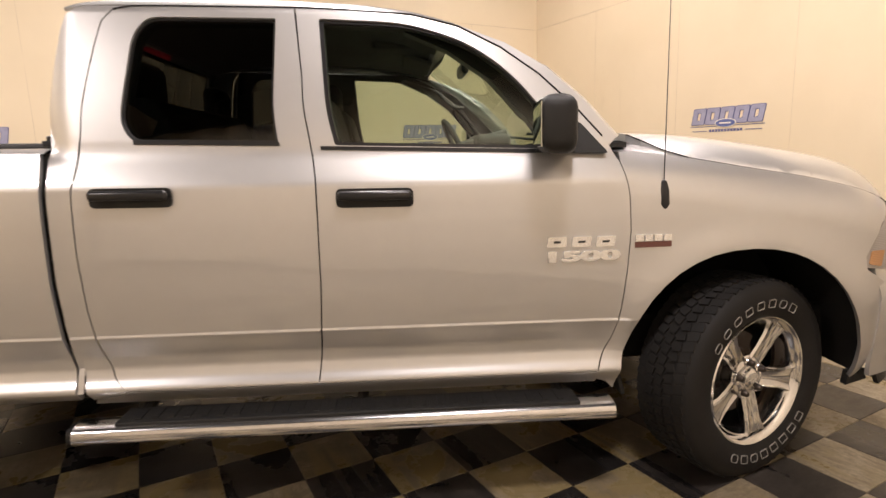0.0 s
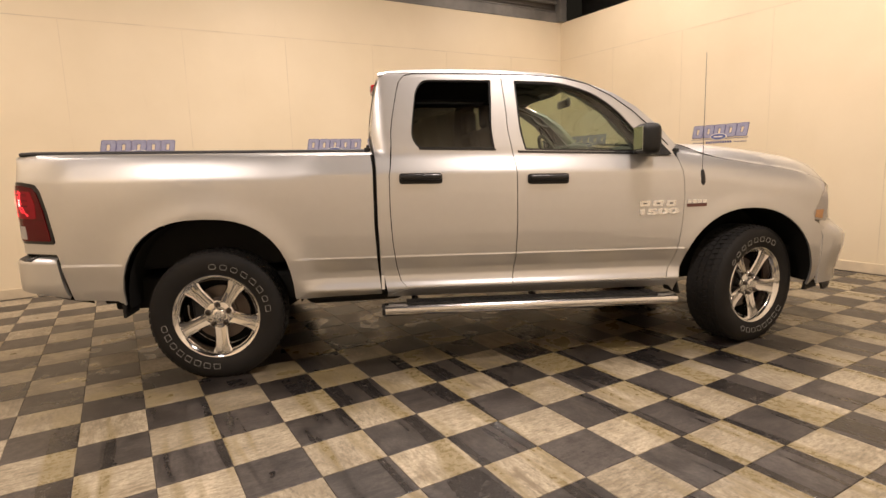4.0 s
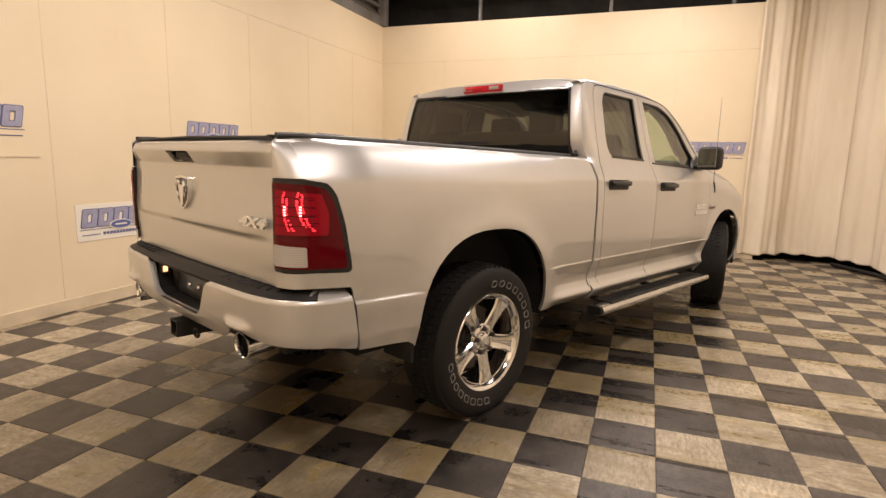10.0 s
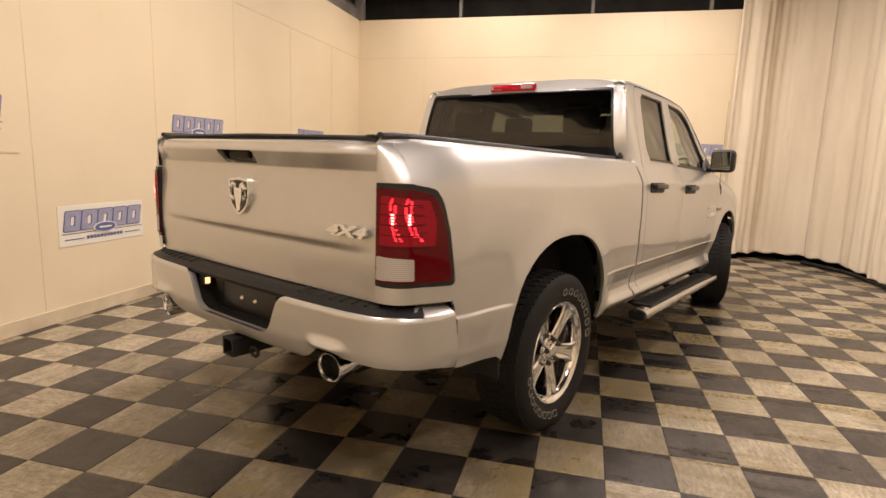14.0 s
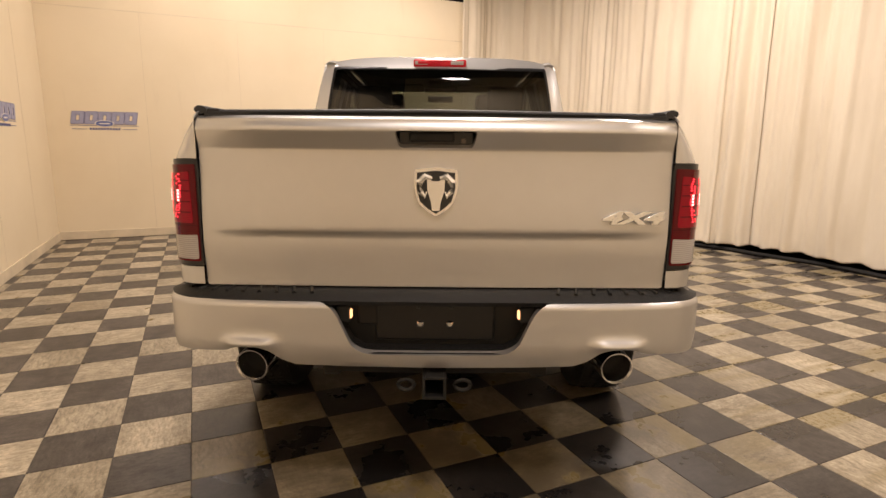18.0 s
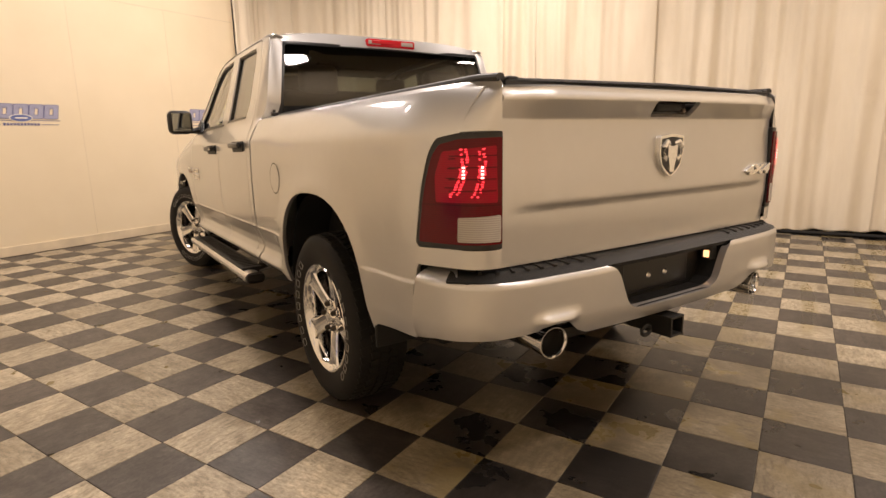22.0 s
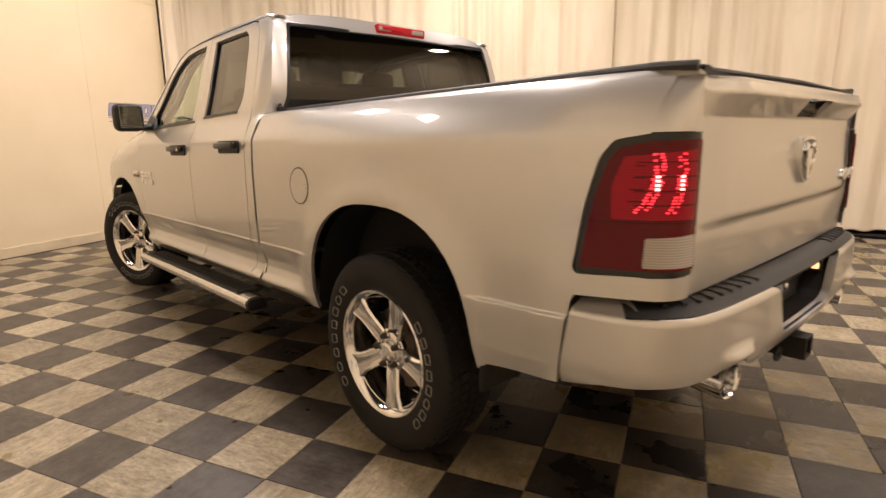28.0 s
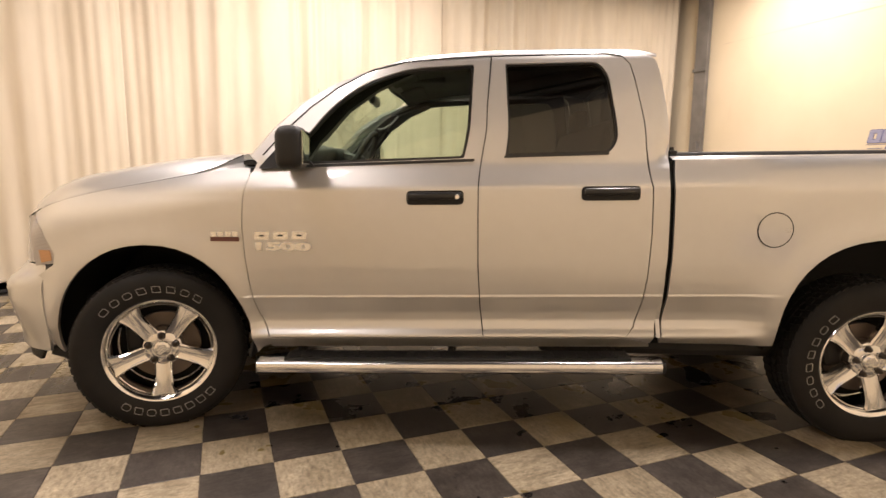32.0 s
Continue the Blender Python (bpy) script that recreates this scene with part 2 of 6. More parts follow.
def lens_material(name, color, glow=0.0, rough=0.12):
    m, nt, b = nodes_of(name)
    v = coords(nt)
    w = add(nt, "ShaderNodeTexWave", Scale=45.0, Distortion=0.0)
    w.bands_direction = "Z"
    nt.links.new(v, w.inputs["Vector"])
    nt.links.new(ramp(nt, w.outputs["Fac"], [(0.2, tuple(c * 0.75 for c in color)), (0.8, color)]), b.inputs["Base Color"])
    b.inputs["Roughness"].default_value = rough
    b.inputs["Specular IOR Level"].default_value = 0.1
    b.inputs["Coat Weight"].default_value = 0.35
    b.inputs["Coat Roughness"].default_value = 0.03
    b.inputs["Emission Color"].default_value = (*color, 1)
    b.inputs["Emission Strength"].default_value = glow
    return m


def glow_material(name, color, strength):
    m, nt, b = nodes_of(name)
    b.inputs["Base Color"].default_value = (*color, 1)
    b.inputs["Emission Color"].default_value = (*color, 1)
    b.inputs["Emission Strength"].default_value = strength
    return m


PAINT = paint_material()
CHROME = simple("bright_chrome", (0.82, 0.82, 0.82), 0.10, 1.0, vary=0.03)
BRUSHED = simple("polished_steel", (0.74, 0.74, 0.75), 0.18, 1.0, vary=0.06, vary_scale=20)
PLASTIC = simple("black_textured_plastic", (0.012, 0.012, 0.012), 0.5, 0, 0.35, 400, spec=0.35)
GLOSSBLACK = simple("satin_black_plastic", (0.012, 0.012, 0.013), 0.28, 0)
RUBBER = simple("tyre_rubber", (0.014, 0.0132, 0.0127), 0.68, 0, 0.2, 120, 0.3, spec=0.25)
WHITE_RUBBER = simple("white_tyre_lettering", (0.27, 0.26, 0.24), 0.75, 0, vary=0.3, vary_scale=30)
VINYL = simple("black_vinyl_cover", (0.02, 0.02, 0.021), 0.55, 0, 0.3, 300)
LINER = simple("black_wheel_liner", (0.015, 0.0147, 0.014), 0.85, 0, 0.3, 60, spec=0.15)
CHASSIS = simple("black_chassis_steel", (0.016, 0.015, 0.014), 0.6, 0.2, 0.25, 30, 0.4)
IRON = simple("rusty_brake_iron", (0.16, 0.13, 0.11), 0.55, 0.7, 0.3, 60, 0.3)
NUT = simple("dark_bronze_lug_nut", (0.06, 0.048, 0.040), 0.35, 0.7)
CABIN = simple("dark_grey_cabin_trim", (0.10, 0.098, 0.094), 0.7, 0, 0.2, 150)
PILLAR = simple("grey_pillar_plastic", (0.22, 0.215, 0.205), 0.6, 0, 0.2, 200)
SEAT_CLOTH = simple("charcoal_seat_cloth", (0.03, 0.03, 0.031), 0.9, 0, 0.4, 250)
HEADLINER = simple("grey_headliner", (0.17, 0.165, 0.155), 0.9, 0, 0.2, 300)
GLASS = glass_material("clear_green_glass", (0.68, 0.76, 0.66))
PRIVACY = glass_material("dark_privacy_glass", (0.13, 0.134, 0.122))
MIRROR = simple("mirror_silver", (0.45, 0.47, 0.45), 0.02, 1.0, vary=0.0)
RED_LENS = lens_material("red_lens", (0.075, 0.0006, 0.0025), 0.28)
DARK_LENS = lens_material("dark_red_lens", (0.07, 0.001, 0.002), 0.0)
BRAKE_LENS = lens_material("red_brake_lens", (0.15, 0.001, 0.005), 0.7)
# the faint glow stands for hall light reflected in this lens
HIGH_LENS = lens_material("bright_red_lens", (0.42, 0.010, 0.018), 0.30)
HOT = glow_material("bulb_glare", (1.0, 0.30, 0.27), 6.0)
RED_LIT = lens_material("lit_red_lens", (0.95, 0.03, 0.045), 2.6)
CLEAR_LENS = lens_material("clear_lens", (0.46, 0.43, 0.40), 0.0)
AMBER = lens_material("amber_lens", (0.55, 0.30, 0.14), 0.03)
BULB = glow_material("lit_bulb", (1.0, 0.50, 0.22), 2.2)
BADGE = simple("raised_chrome_badge", (0.86, 0.86, 0.84), 0.22, 0.75, vary=0.06)
BADGE_DARK = simple("badge_dark_field", (0.02, 0.02, 0.02), 0.3)
BADGE_RED = simple("badge_red_field", (0.13, 0.05, 0.04), 0.35)
WALL = wall_material()
CANVAS = cloth_material()
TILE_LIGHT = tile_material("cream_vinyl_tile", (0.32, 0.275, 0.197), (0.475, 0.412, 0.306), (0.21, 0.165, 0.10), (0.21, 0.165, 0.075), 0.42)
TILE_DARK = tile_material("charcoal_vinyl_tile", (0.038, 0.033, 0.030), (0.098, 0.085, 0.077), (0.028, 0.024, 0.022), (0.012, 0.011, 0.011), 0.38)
GROUT = simple("dark_floor_joint", (0.07, 0.06, 0.05), 0.8)
STEEL = simple("grey_painted_steel", (0.20, 0.19, 0.175), 0.55, 0.2, 0.15, 40, 0.25)
SIDING = simple("brown_grey_metal_siding", (0.15, 0.135, 0.115), 0.6, 0.1, 0.1, 20, 0.3)
DARK = simple("dark_roof_void", (0.028, 0.026, 0.024), 0.85, 0, 0.2, 8, 0.4)
SIGN_BLUE = simple("faded_blue_vinyl_letters", (0.33, 0.33, 0.45), 0.5, vary=0.15, vary_scale=12)
SIGN_EDGE = simple("dark_blue_letter_edge", (0.10, 0.11, 0.25), 0.5)
SIGN_OVAL = simple("deep_blue_oval", (0.11, 0.14, 0.33), 0.4)
SIGN_WHITE = simple("white_sign_board", (0.80, 0.76, 0.66), 0.45, vary=0.04)
TRIM = simple("cream_baseboard_vinyl", (0.66, 0.56, 0.40), 0.5, vary=0.15)
HOUSING = simple("white_lamp_housing", (0.75, 0.73, 0.68), 0.4)


# ---- mesh helpers ----
RAKE = 0.02


def raked(x, z):
    return z + RAKE * (1.9 - x)


def finish(name, me, material, parent, label=""):
    me.materials.append(material)
    ob = new(name, me)
    if parent:
        ob.parent = parent
    if label:
        tagged(ob, label)
    return ob


def part(name, bm, material, parent, label="", smooth=False, rake=False, m=None):
    """One mesh object out of a bmesh, under a thing or a part."""
    if rake:
        for v in bm.verts:
            v.co.z = raked(v.co.x, v.co.z)
    bmesh.ops.recalc_face_normals(bm, faces=bm.faces)
    for f in bm.faces:
        f.smooth = smooth
    me = bpy.data.meshes.new(name)
    bm.to_mesh(me)
    bm.free()
    if smooth:
        me.set_sharp_from_angle(angle=radians(38))
    ob = finish(name, me, material, parent, label)
    if m is not None:
        ob.matrix_basis = m
    return ob


def box(sx, sy, sz, at=(0, 0, 0), bevel=0.0, seg=2, rot=None, bm=None):
    made = bm or bmesh.new()
    tmp = bmesh.new()
    bmesh.ops.create_cube(tmp, size=1)
    bmesh.ops.scale(tmp, vec=(sx, sy, sz), verts=tmp.verts)
    if bevel:
        bmesh.ops.bevel(tmp, geom=tmp.edges[:], offset=bevel, segments=seg, affect="EDGES", profile=0.5)
    mat = Matrix.Translation(at) @ (rot or Matrix())
    bmesh.ops.transform(tmp, matrix=mat, verts=tmp.verts)
    join(made, tmp)
    return made


def join(bm, tmp):
    vs = [bm.verts.new(v.co) for v in tmp.verts]
    tmp.verts.index_update()
    for f in tmp.faces:
        try:
            bm.faces.new([vs[v.index] for v in f.verts])
        except ValueError:
            pass
    tmp.free()


def tube(points, radius, seg=12, bm=None, closed=False, caps=True, squash=1.0):
    """A round bar along points; radius a number or one per point."""
    bm = bm or bmesh.new()
    pts = [Vector(p) for p in points]
    rings = []
    n = len(pts)
    up = Vector((0, 0, 1))
    for i, p in enumerate(pts):
        a = pts[i - 1] if (i or closed) else p
        b = pts[(i + 1) % n] if (i < n - 1 or closed) else p
        d = (b - a).normalized()
        side = d.cross(up)
        if side.length < 1e-3:
            side = d.cross(Vector((1, 0, 0)))
        side.normalize()
        u2 = side.cross(d)
        r = radius[i] if isinstance(radius, (list, tuple)) else radius
        rings.append([bm.verts.new(p + r * (math.cos(t) * side + squash * math.sin(t) * u2)) for t in (2 * math.pi * k / seg for k in range(seg))])
    for i in range(n if closed else n - 1):
        a, b = rings[i], rings[(i + 1) % n]
        for k in range(seg):
            bm.faces.new((a[k], a[(k + 1) % seg], b[(k + 1) % seg], b[k]))
    if caps and not closed:
        bm.faces.new(rings[0][::-1])
        bm.faces.new(rings[-1])
    return bm


def lathe(profile, seg=64, bm=None, closed=False):
    """Turns a profile of (radius, y) about the y axis."""
    bm = bm or bmesh.new()
    rings = []
    for r, y in profile:
        rings.append([bm.verts.new((r * math.sin(t), y, r * math.cos(t))) for t in (2 * math.pi * k / seg for k in range(seg))])
    pairs = list(zip(rings, rings[1:])) + ([(rings[-1], rings[0])] if closed else [])
    for a, b in pairs:
        for k in range(seg):
            bm.faces.new((a[k], a[(k + 1) % seg], b[(k + 1) % seg], b[k]))
    return bm


def prism(outline, y0, y1, bm=None, plane="xz"):
    """A flat outline in a plane, given thickness across it."""
    bm = bm or bmesh.new()

    def place(a, b, c):
        return (a, c, b) if plane == "xz" else (c, a, b) if plane == "yz" else (a, b, c)

    lo = [bm.verts.new(place(a, b, y0)) for a, b in outline]
    hi = [bm.verts.new(place(a, b, y1)) for a, b in outline]
    n = len(lo)
    bm.faces.new(lo)
    bm.faces.new(hi[::-1])
    for k in range(n):
        bm.faces.new((lo[k], lo[(k + 1) % n], hi[(k + 1) % n], hi[k]))
    return bm


def rounded(pts, r, seg=5):
    """A polygon with its corners rounded; r a number or one per corner."""
    out = []
    n = len(pts)
    for i, p in enumerate(pts):
        p = Vector(p)
        rr = r[i] if isinstance(r, (list, tuple)) else r
        a, b = Vector(pts[i - 1]) - p, Vector(pts[(i + 1) % n]) - p
        rr = min(rr, 0.48 * a.length, 0.48 * b.length)
        if rr < 1e-4:
            out.append(tuple(p))
            continue
        a, b = p + a.normalized() * rr, p + b.normalized() * rr
        for k in range(seg + 1):
            t = k / seg
            out.append(tuple((1 - t) ** 2 * a + 2 * t * (1 - t) * p + t * t * b))
    return out


def smooth_table(points, width, lo, hi, n=600):
    """A smooth curve through a table of (position, value)."""
    xs = np.linspace(lo, hi, n)
    ys = np.interp(xs, [p for p, _ in points], [v for _, v in points])
    k = max(1, int(width / (hi - lo) * n))
    ker = np.exp(-0.5 * (np.arange(-3 * k, 3 * k + 1) / k) ** 2)
    ker /= ker.sum()
    ys = np.convolve(np.pad(ys, 3 * k, mode="edge"), ker, mode="valid")
    return lambda x: float(np.interp(x, xs, ys))


HEART = Vector((1.6, 0, 0.9))


def skin(name, outline, fmap, material, parent, label="", holes=(), du=0.06, dw=0.03, flange=0.018, heart=HEART, extra=()):
    """A sheet of bodywork: an outline with holes in (u, w), laid on the surface fmap(u, w), with turned-in edges."""
    bm = bmesh.new()
    for loop in (outline, *holes):
        vs = [bm.verts.new((a, 0, b)) for a, b in loop]
        for k in range(len(vs)):
            bm.edges.new((vs[k], vs[(k + 1) % len(vs)]))
    bmesh.ops.triangle_fill(bm, edges=bm.edges[:], use_beauty=True, use_dissolve=False)
    u0, u1 = min(p[0] for p in outline), max(p[0] for p in outline)
    w0, w1 = min(p[1] for p in outline), max(p[1] for p in outline)
    for u in np.arange(u0 + du, u1, du):
        bmesh.ops.bisect_plane(bm, geom=bm.verts[:] + bm.edges[:] + bm.faces[:], plane_co=(u, 0, 0), plane_no=(1, 0, 0), dist=1e-5)
    for w in sorted([*np.arange(w0 + dw, w1, dw), *extra]):
        bmesh.ops.bisect_plane(bm, geom=bm.verts[:] + bm.edges[:] + bm.faces[:], plane_co=(0, 0, w), plane_no=(0, 0, 1), dist=1e-5)

    def at(u, w):
        return Vector(fmap(u, w))

    e = 0.004
    mid = at((u0 + u1) / 2, (w0 + w1) / 2)
    raw = {}
    for v in bm.verts:
        u, w = v.co.x, v.co.z
        nrm = (at(u + e, w) - at(u - e, w)).cross(at(u, w + e) - at(u, w - e)).normalized()
        raw[v] = (at(u, w), nrm)
    # one sign for the whole sheet
    sign = 1 if sum((p - heart).dot(nr) for p, nr in raw.values()) > 0 else -1
    rims = [e_ for e_ in bm.edges if len(e_.link_faces) == 1]
    verts, faces, normals = [], [], []
    index = {}
    for v, (p, nr) in raw.items():
        index[v] = len(verts)
        verts.append(p)
    loops = []
    for f in bm.faces:
        ids = [index[v] for v in f.verts]
        nr = [sign * raw[v][1] for v in f.verts]
        a, b, c = (verts[i] for i in ids[:3])
        if (b - a).cross(c - b).dot(nr[0]) < 0:
            ids, nr = ids[::-1], nr[::-1]
        faces.append(ids)
        loops.append(nr)
    if flange:
        for ed in rims:
            a, b = ed.verts
            pa, pb = raw[a][0], raw[b][0]
            qa, qb = pa - sign * flange * raw[a][1], pb - sign * flange * raw[b][1]
            k = len(verts)
            verts += [pa, pb, qb, qa]
            nr = (pb - pa).cross(qb - pb)
            nr = nr.normalized() if nr.length > 1e-12 else Vector((0, 0, 1))
            faces.append([k, k + 1, k + 2, k + 3])
            loops.append([nr] * 4)
    bm.free()
    me = bpy.data.meshes.new(name)
    me.from_pydata([tuple(raked(p[0], p[2]) if i == 2 else p[i] for i in range(3)) for p in verts], [], faces)
    for pl in me.polygons:
        pl.use_smooth = True
    me.update()
    flat = [tuple(n) for nr in loops for n in nr]
    if len(flat) == len(me.loops):
        me.normals_split_custom_set(flat)
    return finish(name, me, material, parent, label)


# ---- the room: built along its own axes, then turned ----
def room_part(name, bm, material, parent=None, label="", kind="structure", smooth=False):
    ob = part(name, bm, material, parent, label, smooth)
    if parent is None:
        ob.matrix_basis = ROOM
        tagged(ob, kind=kind)
    return ob


T = 0.2
floor = room_part("floor", box(WALL_B - WALL_C + 1.4, WALL_A - WALL_D + 0.8, 0.2, ((WALL_B + WALL_C) / 2 + 0.3, (WALL_A + WALL_D) / 2, -0.104)), GROUT, label="checkered cream and charcoal vinyl tile floor, scuffed and stained")
wall_a = room_part("wall_a", box(WALL_B - WALL_C + 2 * T, T, WALL_TOP, ((WALL_B + WALL_C) / 2, WALL_A + T / 2, WALL_TOP / 2)), WALL, label="cream painted panel wall with blue logo signs")
wall_b = room_part("wall_b", box(T, WALL_A + 3.16, WALL_TOP - 0.004, (WALL_B + T / 2, (WALL_A - 3.16) / 2 - 0.001, WALL_TOP / 2 - 0.002)), WALL, label="cream painted panel wall ending at the curtain")
wall_c = room_part("wall_c", box(T, WALL_A - WALL_D - 0.004, CEILING, (WALL_C - T / 2, (WALL_A + WALL_D) / 2, CEILING / 2)), WALL, label="cream painted end wall behind the truck's tail")
wall_d = room_part("wall_d", box(WALL_B - WALL_C + 1.6, T, CEILING, ((WALL_B + WALL_C) / 2 + 0.4, WALL_D - T / 2, CEILING / 2)), DARK, label="dark wall hidden behind the curtain")
wall_e = room_part("wall_e", box(T, 3.2, CEILING, (WALL_B + 1.05, -4.4, CEILING / 2)), DARK, label="dark wall hidden behind the curtain's corner")
ceiling = room_part("ceiling", box(WALL_B - WALL_C + 2.6, WALL_A - WALL_D + 1.2, 0.2, ((WALL_B + WALL_C) / 2 + 0.5, (WALL_A + WALL_D) / 2 + 0.2, CEILING + 0.1)), DARK, label="dark open roof of the hall")


def upper_siding():
    """Ribbed metal siding above wall A and dark glazing above wall B, with a steel column in their corner."""
    bm = bmesh.new()
    n = 15
    h = (CEILING - WALL_TOP - 0.02) / n
    for k in range(n):
        z0 = WALL_TOP + 0.01 + k * h
        box(WALL_B - WALL_C + 0.3, 0.03 if k % 2 else 0.06, h * 0.98, ((WALL_B + WALL_C) / 2, WALL_A + 0.16 + (0.0 if k % 2 else -0.02), z0 + h / 2), bm=bm)
    room_part("upper_siding", bm, SIDING, label="ribbed brown-grey metal siding above the wall")
    beam = room_part("roof_beam", box(WALL_B - WALL_C, 0.08, 0.16, ((WALL_B + WALL_C) / 2, WALL_A + 0.045, WALL_TOP + 0.085), 0.008), STEEL, label="grey steel beam along the wall top")
    part("flange", box(WALL_B - WALL_C, 0.14, 0.014, ((WALL_B + WALL_C) / 2, WALL_A + 0.06, WALL_TOP + 0.175)), STEEL, beam)
    part("pipe", tube([(WALL_C + 0.02, WALL_A + 0.02, WALL_TOP + 0.32), (WALL_B - 0.08, WALL_A + 0.02, WALL_TOP + 0.32)], 0.03), STEEL, beam)
    room_part("corner_column", box(0.14, 0.14, CEILING - WALL_TOP - 0.01, (WALL_B - 0.02, WALL_A - 0.02, (CEILING + WALL_TOP) / 2), 0.01), STEEL, label="grey steel column above the wall corner")
    dark = room_part("upper_glazing", box(0.05, 6.6, CEILING - WALL_TOP - 0.02, (WALL_B + 0.9, 0.0, (CEILING + WALL_TOP) / 2), 0), DARK, label="dark void above the front wall")
    room_part("sill", box(0.9, 6.0, 0.03, (WALL_B + 0.5, -0.1, WALL_TOP - 0.03)), DARK, label="dark ledge behind the front wall's top")
    for v in (1.2, -0.9, -2.6):
        part("mullion", box(0.06, 0.05, CEILING - WALL_TOP - 0.04, (WALL_B + 0.22, v, (CEILING + WALL_TOP) / 2), 0.004), STEEL, dark)
    part("rail", box(0.05, 6.2, 0.06, (WALL_B + 0.25, -0.1, WALL_TOP + 0.55), 0.004), STEEL, dark)


upper_siding()

# panel seams and skirting
SEAM = 0.006
for wall, name, axis in ((wall_a, "a", 0), (wall_b, "b", 1)):
    def strip(p0, p1, thick=SEAM, proud=0.0025, w=None):
        (a0, z0), (a1, z1) = p0, p1
        ca, cz = (a0 + a1) / 2, (z0 + z1) / 2
        la, lz = abs(a1 - a0) + thick, abs(z1 - z0) + thick
        if w == "a":
            return box(la, 2 * proud, lz, (ca, WALL_A, cz))
        return box(2 * proud, la, lz, (WALL_B, ca, cz))
    lo, hi = (WALL_C, WALL_B) if name == "a" else (-3.16, WALL_A)
    part("seam", strip((lo + 0.01, 2.98), (hi - 0.02, 2.98), 0.008, 0.003, name), TRIM, wall)
    k = -3 if name == "a" else -2
    while True:
        a = k * 1.219 + (0.0 if name == "a" else 0.52)
        k += 1
        if a > hi - 0.2:
            break
        if a < lo + 0.2:
            continue
        part("seam", strip((a, 0.12), (a, 2.97), 0.004, 0.0016, name), TRIM, wall)
part("seam", box(1.0, 0.012, 0.012, (-0.6, WALL_A, 1.303)), TRIM, wall_a)
room_part("baseboard", box(WALL_B - WALL_C - 0.02, 0.016, 0.11, ((WALL_B + WALL_C) / 2, WALL_A - 0.008, 0.056), 0.004), TRIM, label="cream vinyl skirting along the wall")
room_part("baseboard", box(0.016, WALL_A + 3.13, 0.11, (WALL_B - 0.008, (WALL_A - 3.16) / 2, 0.056), 0.004), TRIM, label="cream vinyl skirting along the front wall")
room_part("baseboard", box(0.016, WALL_A + 4.2, 0.11, (WALL_C + 0.008, (WALL_A - 4.3) / 2, 0.056), 0.004), TRIM, label="cream vinyl skirting along the end wall")
part("seam", box(0.006, WALL_A + 4.3, 0.01, (WALL_C, (WALL_A - 4.4) / 2, 3.3)), TRIM, wall_c)


# ---- signs: plain slanted blocks in the logo's colours ----
def sign_block(grow, depth, width=0.14, height=0.155):
    """A slanted block with a narrow slot, in (x, z), as one mesh."""
    bm = bmesh.new()
    g = grow

    def at(x, z):
        return x + 0.18 * z, z

    outer = rounded([at(-width / 2 - g, -g), at(width / 2 + g, -g), at(width / 2 + g, height + g), at(-width / 2 - g, height + g)], 0.018, 3)
    inner = rounded([at(-0.022 + g, 0.038 + g), at(0.022 - g, 0.038 + g), at(0.022 - g, height - 0.038 - g), at(-0.022 + g, height - 0.038 - g)], 0.008, 3)
    for y in (-depth, 0):
        loops = [[bm.verts.new((a, y, b)) for a, b in loop] for loop in (outer, inner)]
        n = len(outer)
        for k in range(n):
            bm.faces.new((loops[0][k], loops[0][(k + 1) % n], loops[1][(k + 1) % n], loops[1][k]))
        if y:
            keep = loops
    for a, b in zip(keep, loops):
        n = len(a)
        for k in range(n):
            bm.faces.new((a[k], a[(k + 1) % n], b[(k + 1) % n], b[k]))
    return bm


def wall_sign(m, board=False):
    root = part("wall_sign", box(0.79, 0.002, 0.006, (0, -0.001, -0.022)), SIGN_EDGE, None)
    tagged(root, "faded blue block logo on a white board low on the wall" if board else "faded blue block logo stuck on the cream wall", "sign", "logo signs on the walls", "")
    for k in range(5):
        x = -0.312 + k * 0.153
        e = part("letter_block", sign_block(0.0055, 0.004), SIGN_EDGE, root)
        e.matrix_basis = Matrix.Translation((x, 0, 0))
        f = part("letter_face", sign_block(0.0, 0.006), SIGN_BLUE, e)
    oval = [(0.115 * math.cos(t), 0.005 + 0.043 * math.sin(t)) for t in (2 * math.pi * k / 28 for k in range(28))]
    rim = part("oval_rim", prism(oval, -0.009, 0.0), SIGN_WHITE, root)
    part("oval", prism([(a * 0.9, 0.005 + (b - 0.005) * 0.84) for a, b in oval], -0.011, 0.0), SIGN_OVAL, rim)
    part("oval_bar", box(0.12, 0.002, 0.014, (0.0, -0.0115, 0.005)), SIGN_WHITE, rim)
    for k in range(11):
        part("small_bar", box(0.024, 0.003, 0.026, (-0.165 + k * 0.033, -0.0015, -0.065)), SIGN_EDGE, root)
    for sx in (-0.29, 0.29):
        part("line", box(0.17, 0.003, 0.007, (sx, -0.0015, -0.068)), SIGN_EDGE, root)
    if board:
        part("board", box(0.84, 0.006, 0.32, (0, 0.0032, 0.04), 0.002), SIGN_WHITE, root)
    root.matrix_basis = m
    return root


